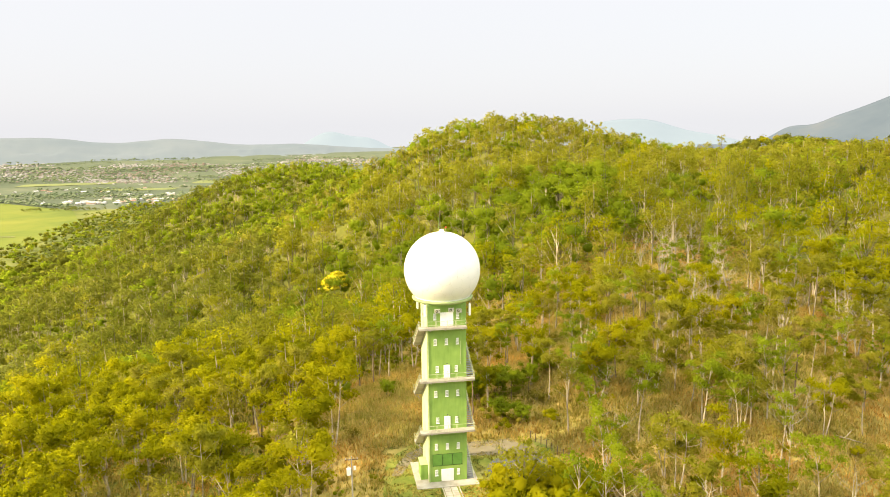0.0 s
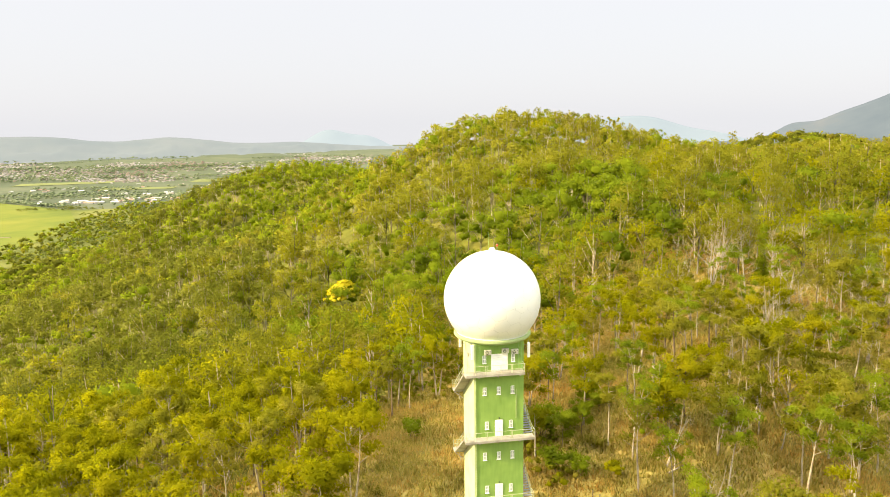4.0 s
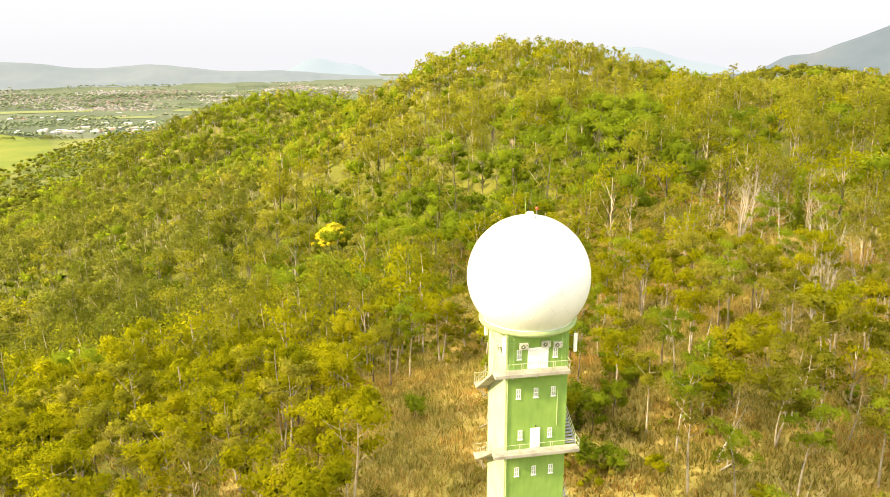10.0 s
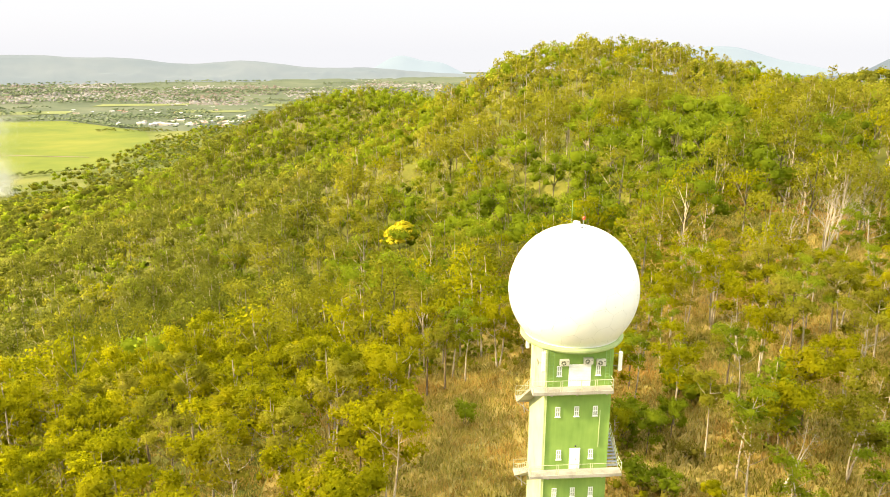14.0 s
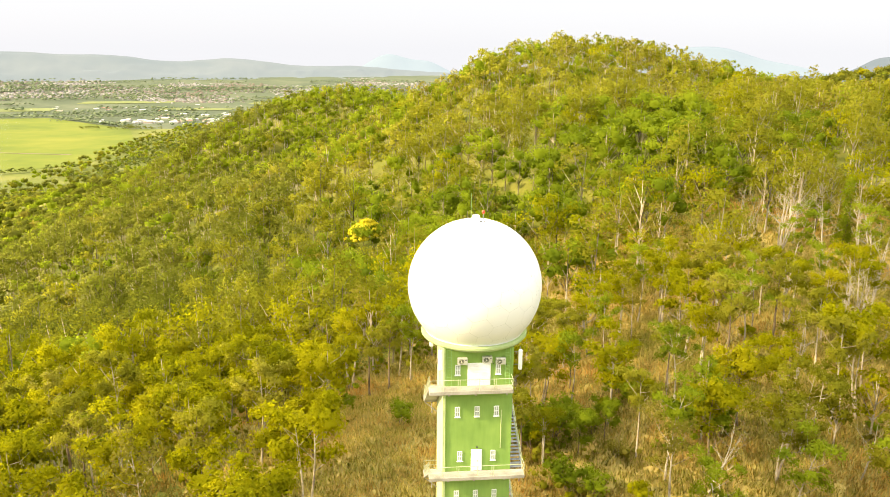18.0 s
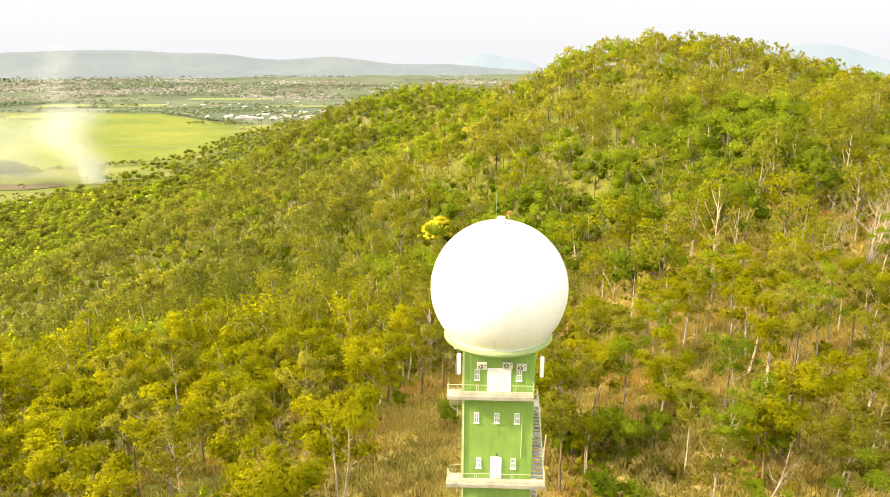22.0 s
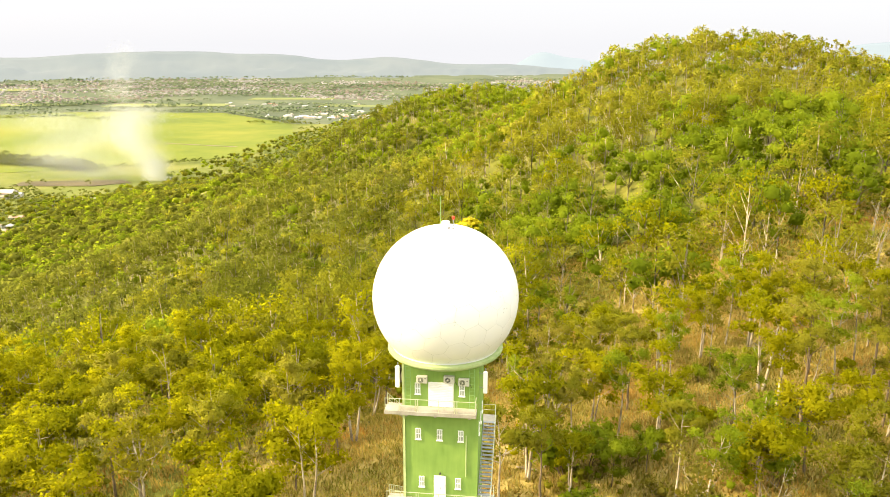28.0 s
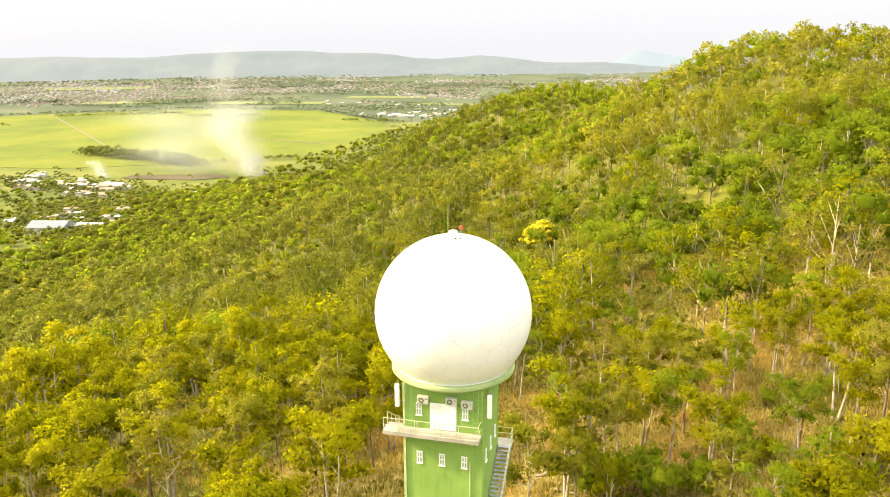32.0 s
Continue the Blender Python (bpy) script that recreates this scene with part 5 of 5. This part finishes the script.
# ---- the plain ----
MEADOW = [(-3000, 2350), (-1918, 2110), (-958, 2200), (-640, 1900), (-520, 1560), (-530, 1300), (-590, 1245), (-745, 1115), (-952, 1010), (-1300, 1000), (-2000, 1300)]
sheet("meadow", MEADOW, M["field"], "wide bright yellow-green meadow on the plain", "field", lift=0.6, base=PLAIN)
sheet("burnt_ground", [(-760, 950), (-640, 965), (-600, 1000), (-625, 1022), (-700, 1005), (-770, 985)], M["burnt"], "brown burnt strip of stubble", "field", lift=1.0, base=PLAIN)
for a, b, w in (((-1767, 1942), (-1037, 1276), 2.2), ((-980, 1500), (-600, 1420), 3)):
    d = Vector((b[0] - a[0], b[1] - a[1])).normalized()
    nx, ny = -d.y * w, d.x * w
    sheet("field_road", [(a[0] - nx, a[1] - ny), (b[0] - nx, b[1] - ny), (b[0] + nx, b[1] + ny), (a[0] + nx, a[1] + ny)], M["dirt"], "pale farm road across the meadow", "road", lift=1.2, base=PLAIN)
sheet("town_ground", [(-1000, 860), (-720, 905), (-600, 800), (-540, 700), (-520, 560), (-760, 560), (-1000, 700)], M["scrub"], "green waste ground between houses", "ground", lift=0.5, base=PLAIN)


def house(x, y, w, d, h, turn, roof, kind="house", label="small plastered house with a tiled roof"):
    ob = thing(kind, label, kind, "houses at the foot of the hill", at=(x, y, PLAIN))
    ob.matrix_basis = pose(x, y, PLAIN, 0, 0, turn)
    wall = part("wall", box(-w / 2, w / 2, -d / 2, d / 2, 0, h), M["house_wall"], ob)
    bm = bmesh.new()
    rise = min(w, d) * 0.22
    o = 0.5
    v = [bm.verts.new(c) for c in ((-w / 2 - o, -d / 2 - o, h), (w / 2 + o, -d / 2 - o, h), (w / 2 + o, d / 2 + o, h), (-w / 2 - o, d / 2 + o, h), (-w / 2 - o, 0, h + rise), (w / 2 + o, 0, h + rise), (-w / 2 - o, -d / 2 - o, h + 0.25), (w / 2 + o, -d / 2 - o, h + 0.25), (w / 2 + o, d / 2 + o, h + 0.25), (-w / 2 - o, d / 2 + o, h + 0.25))]
    for f in ((3, 2, 1, 0), (0, 1, 7, 6), (2, 3, 9, 8), (6, 7, 5, 4), (8, 9, 4, 5), (0, 6, 4, 9, 3), (1, 2, 8, 5, 7)):
        bm.faces.new([v[i] for i in f])
    part("roof", bm, roof, ob)
    for k in range(max(1, int(w // 4))):
        cx = -w / 2 + (k + 0.5) * w / max(1, int(w // 4))
        part("window", box(cx - 0.6, cx + 0.6, -d / 2 - 0.06, -d / 2 + 0.02, h * 0.4, h * 0.4 + 1.2), M["glass"], wall)


rng = random.Random(4)
for k in range(76):
    u = rng.random()
    if k < 54:
        x, y = -680 - 230 * u + rng.uniform(-20, 20), 832 + 62 * u + rng.uniform(-38, 50)
    else:
        x, y = -572 - 110 * u + rng.uniform(-12, 12), 660 + rng.uniform(-25, 80)
    house(x, y, rng.uniform(8, 15), rng.uniform(6, 10), rng.uniform(3.2, 6.5), rng.choice((12, 12, -78, 30)) + rng.uniform(-6, 6), rng.choice((M["house_roof"], M["house_roof"], M["roof_white"])))
house(-612, 628, 42, 26, 9, 12, M["roof_blue"], "warehouse", "long shed with a grey-blue metal roof")
house(-578, 650, 30, 14, 6, 8, M["roof_white"], "warehouse", "long shed with a white metal roof")
house(-557, 850, 62, 12, 5, -6, M["roof_white"], "warehouse", "long low building with a pale roof")
house(-715, 868, 34, 18, 8, 10, M["house_roof"], "warehouse", "pink plastered hall with a flat roof")


def blocks(name, spots, label, mat, category):
    """Many small far blocks joined into one mesh; spots: x, y, z, width, depth, height, turn."""
    S = np.array(spots)
    c, s = np.cos(S[:, 6]), np.sin(S[:, 6])
    V = []
    for dz in (0, 1):
        for dx, dy in ((-0.5, -0.5), (0.5, -0.5), (0.5, 0.5), (-0.5, 0.5)):
            lx, ly = dx * S[:, 3], dy * S[:, 4]
            V.append(np.stack([S[:, 0] + c * lx - s * ly, S[:, 1] + s * lx + c * ly, S[:, 2] + dz * S[:, 5] - 0.5], 1))
    V = np.stack(V, 1).reshape(-1, 3)
    F = np.array([(0, 1, 5, 4), (1, 2, 6, 5), (2, 3, 7, 6), (3, 0, 4, 7), (4, 5, 6, 7)])
    F = (F[None] + (np.arange(len(S)) * 8)[:, None, None]).reshape(-1, 4)
    return tagged(new(name, mesh_arrays(name, V, F, [mat])), label, category, kind="stuff")


rng = random.Random(14)
spots = []
while len(spots) < 5600:
    a = math.radians(rng.uniform(-52, 4))
    d = rng.uniform(2800, 3850)
    x, y = d * math.sin(a), d * math.cos(a)
    if noise.noise(Vector((x * 0.003, y * 0.003, 0.5))) + 0.35 - abs(d - 3300) / 1500 < rng.uniform(-0.1, 0.35):
        continue
    spots.append((x, y, float(ground(x, y)), rng.uniform(5, 12), rng.uniform(5, 9), rng.uniform(2.5, 5), rng.uniform(0, 3)))
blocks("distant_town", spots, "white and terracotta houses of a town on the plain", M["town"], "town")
for cx, cy, n, sp in ((-596, 2080, 34, 80), (-480, 2250, 22, 110), (-330, 2150, 14, 90), (-900, 2450, 14, 120), (-250, 2400, 14, 150), (-700, 2700, 22, 200)):
    for _ in range(n):
        house(cx + rng.gauss(0, sp), cy + rng.gauss(0, sp * 0.5), rng.uniform(8, 24), rng.uniform(7, 12), rng.uniform(3, 5), rng.uniform(0, 180), rng.choice((M["house_roof"], M["roof_white"], M["roof_white"])), "farm_building", "pale farm building among trees on the plain")

# tree rows and groves on the plain
r = np.random.default_rng(31)
grove = [far_model(200 + k, 9.0, 4.2, 12, 1.7, stems=False, core=1.0, nb=1, low=0.4, clump=0.8, flat_top=0.8) for k in range(4)]
spots = []
near_grove = [far_model(205 + k, 9.0, 4.4, 44, 1.15, stems=False, core=0.65, nb=3, low=0.3, clump=0.5, flat_top=0.8) for k in range(5)]
rows = [((-940, 880), (-640, 850), 260, 90), ((-720, 720), (-560, 640), 220, 80), ((-1010, 1180), (-720, 1100), 240, 22), ((-950, 1220), (-830, 1150), 90, 30), ((-560, 1350), (-380, 1900), 350, 120), ((-900, 870), (-600, 700), 180, 110), ((-720, 1110), (-560, 1240), 50, 8), ((-1900, 2125), (-950, 2215), 160, 14), ((-950, 2200), (-620, 1900), 90, 12), ((-760, 1900), (-560, 1880), 40, 16), ((-1600, 1480), (-1590, 1500), 4, 6), ((-760, 2010), (-700, 2000), 30, 18), ((-560, 900), (-460, 960), 90, 25), ((-560, 760), (-470, 860), 160, 40), ((-700, 700), (-620, 850), 60, 30), ((-480, 1100), (-420, 1500), 160, 60), ((-400, 1500), (-350, 2100), 160, 90), ((-600, 2030), (-250, 2350), 260, 110), ((-900, 2300), (0, 2080), 260, 60), ((-200, 1700), (400, 2200), 250, 200)]
for k in range(96):  # belts of trees between the fields
    d, a0 = 2250 + 1500 * ((k * 0.618) % 1), r.uniform(-0.9, 0.1)
    span = r.uniform(0.05, 0.22)
    rows.append(((d * math.sin(a0), d * math.cos(a0)), ((d + r.normal(0, 60)) * math.sin(a0 + span), (d + r.normal(0, 60)) * math.cos(a0 + span)), int(r.uniform(380, 520) * span), r.uniform(14, 44)))


def in_meadow(x, y):
    inside = False
    for (x0, y0), (x1, y1) in zip(MEADOW, MEADOW[1:] + MEADOW[:1]):
        if (y0 > y) != (y1 > y) and x < x0 + (x1 - x0) * (y - y0) / (y1 - y0):
            inside = not inside
    return inside


for a, b, n, w in rows:
    for _ in range(n):
        u = r.random()
        x, y = a[0] + (b[0] - a[0]) * u + r.normal(0, w * 0.5), a[1] + (b[1] - a[1]) * u + r.normal(0, w * 0.5)
        if not in_meadow(x, y) or w < 26:
            spots.append((x, y, r.uniform(1.0, 2.1) if w == 22 else r.uniform(0.5, 1.2), 0))
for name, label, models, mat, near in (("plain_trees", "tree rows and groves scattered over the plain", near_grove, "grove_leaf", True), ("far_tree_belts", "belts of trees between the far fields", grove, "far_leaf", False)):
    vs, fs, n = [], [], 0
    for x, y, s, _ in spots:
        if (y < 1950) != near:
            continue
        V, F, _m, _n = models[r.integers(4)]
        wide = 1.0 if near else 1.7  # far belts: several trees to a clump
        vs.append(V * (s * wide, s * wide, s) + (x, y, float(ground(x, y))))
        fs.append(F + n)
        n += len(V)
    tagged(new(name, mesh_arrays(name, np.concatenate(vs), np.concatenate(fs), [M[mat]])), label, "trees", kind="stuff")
# pale fields between the belts
for x, y, w, d, a in ((-1250, 2420, 420, 90, 0.3), (-620, 2520, 260, 70, 0.1), (-1700, 2300, 380, 80, 0.5), (-330, 2750, 300, 80, 0.0), (-900, 2720, 330, 60, 0.25), (-120, 2450, 200, 60, -0.1), (-2100, 2600, 420, 90, 0.6)):
    c, q = math.cos(a), math.sin(a)
    sheet("far_field", [(x + c * u * w - q * v * d, y + q * u * w + c * v * d) for u, v in ((-0.5, -0.5), (0.45, -0.6), (0.5, 0.4), (-0.42, 0.6))], M["far_field"], "small pale green field on the far plain", "field", lift=1.5, step=60)
# palms beside the houses
palm = thing("palm_tree", "slender palm with a small tuft of fronds", "palm", "palms beside the houses", at=(0, 0, -400))
part("trunk", rod((0, 0, -0.3), (0.3, 0, 10), 0.22, 0.14, 7), M["bark"], palm)
bm = bmesh.new()
for k in range(11):
    a = 2 * math.pi * k / 11
    pts = [(0.3 + math.cos(a) * u * 3.2, math.sin(a) * u * 3.2, 10 + 1.2 * u - 2.4 * u * u) for u in (0, 0.35, 0.7, 1)]
    w = (0.12, 0.42, 0.36, 0.05)
    row = [(bm.verts.new((p[0] - math.sin(a) * q, p[1] + math.cos(a) * q, p[2] - 0.15)), bm.verts.new((p[0], p[1], p[2])), bm.verts.new((p[0] + math.sin(a) * q, p[1] - math.cos(a) * q, p[2] - 0.15))) for p, q in zip(pts, w)]
    for i in range(3):
        for j in (0, 1):
            bm.faces.new((row[i][j], row[i][j + 1], row[i + 1][j + 1], row[i + 1][j]))
part("fronds", bm, M["leaf_green"], palm)
for k in range(26):
    x, y = -545 - 70 * r.random() + r.normal(0, 10), 770 + 75 * r.random()
    copy_thing(palm, Matrix.Translation((x, y, float(ground(x, y)))) @ pose(0, 0, 0, 0, 0, 40 * k) @ Matrix.Diagonal((1.1, 1.1, r.uniform(0.8, 1.4), 1)))
for c in list(palm.children):
    bpy.data.objects.remove(c)
bpy.data.objects.remove(palm)


# smoke of two field fires: drifting particles, thinner with height
def smoke(name, x, y, height, drift, w0, w1, count, seed, power=1.6, size=0.5, mat="smoke_thin"):
    r = np.random.default_rng(seed)
    u = r.random(count) ** power
    spread = w0 + (w1 - w0) * u
    curl = spread * 0.5
    P = np.stack([x + drift * u**1.3 + curl * np.sin(u * 9 + seed) + r.normal(0, 1, count) * spread, y + curl * np.cos(u * 7) + r.normal(0, 1, count) * spread, PLAIN + 1 + height * u + r.normal(0, 0.05 * height, count)], 1)
    P[:, 2] = PLAIN + 1.2 + np.abs(P[:, 2] - PLAIN - 1.2)
    q, _ = leaves_at(P, r.normal(0, 1, (count, 3)), size, r)
    nrm = np.tile((-0.5, -0.5, 0.7), (len(q), 1))
    tagged(new(name, soften(mesh_arrays(name, q, np.arange(len(q)).reshape(-1, 3), [M[mat]]), nrm)), "white smoke drifting up from a field fire", "smoke", kind="stuff")


smoke("smoke_base", -556, 1016, 32, -16, 6, 10, 6500, 1, 0.9, 0.7)
smoke("smoke_plume", -570, 1016, 108, -46, 8, 27, 115000, 5, 0.72, 0.5)
smoke("smoke_column", -612, 1016, 195, 10, 18, 11, 22000, 4, 0.85, 0.5)
smoke("smoke_drift", -690, 1035, 95, -50, 36, 46, 115000, 2, 0.9, 0.5)
smoke("smoke_wisp", -790, 948, 26, -20, 3, 7, 9000, 3, 1.1, 0.5)



# mountains round the plain
def range_of(name, dist, depth, b0, b1, profile, mat, label, rough):
    bs = np.arange(b0, b1 + 0.01, 0.22)
    us = list(np.linspace(0, 1, 15)) + [1.1]
    vs = []
    for u in us:
        for b in bs:
            a = math.radians(b)
            top = 53 + dist * math.tan(math.radians(profile(b)))
            wob = noise.noise(Vector((b * 0.9, 7.7, dist * 0.01))) * rough * 0.10
            gully = noise.noise(Vector((b * 0.6 + 0.5 * math.sin(u * 3), u * 3.2, dist * 0.01))) + 0.5 * noise.noise(Vector((b * 1.7, u * 8.0, 4.4)))
            w = min(u, 1.0) ** 0.85 * (1 if u <= 1 else 0.6)
            edge = math.sin(math.pi * min(u, 1.0)) ** 0.7 if u < 1 else 0
            d = dist - depth * (1 - u) + gully * rough * 2.2 * edge
            vs.append((d * math.sin(a), d * math.cos(a), -135.0 + (top + wob + 135.0) * w + gully * rough * 0.8 * edge))
    n = len(bs)
    idx = np.arange(len(vs)).reshape(len(us), n)
    F = np.stack([idx[:-1, :-1], idx[:-1, 1:], idx[1:, 1:], idx[1:, :-1]], -1).reshape(-1, 4)
    tagged(new(name, mesh_arrays(name, np.array(vs), F, [mat], smooth=True)), label, "mountain", kind="structure")


def humps(base, *rows):
    return lambda b: base + sum(h * math.exp(-(((b - c) / w) ** 2)) for c, w, h in rows)


# the pale tone of all three ranges includes haze added as glow
range_of("mountain_range", 4350, 850, -75, 16, humps(-1.75, (-26.5, 7, 1.35), (-40, 6, 0.75), (-55, 12, 1.3), (-33, 4, 0.35), (-18.5, 3.5, 0.75), (-10.8, 4.5, 0.95), (-2, 4.5, 0.45), (-23.8, 2, 0.1)), M["mountain"], "wooded mountain range behind the town, blue-grey haze put into its glow", 30)
range_of("far_peak", 4700, 300, -6, 34, humps(-1.95, (0.75, 2.2, 1.55), (3.9, 1.6, 0.85), (21.5, 3.2, 1.7), (25.5, 3.0, 1.75), (30, 3, 0.9)), M["mountain_far"], "far mountains with pale blue haze put into their glow", 5)
range_of("right_mountain", 4100, 700, 29, 75, humps(-1.6, (42, 3.6, 2.5), (38, 2.0, 0.9), (35.2, 1.6, 1.0), (50, 8, 2.6), (62, 10, 2.0)), M["mountain_near"], "steep grey-green mountain with haze put into its glow", 30)
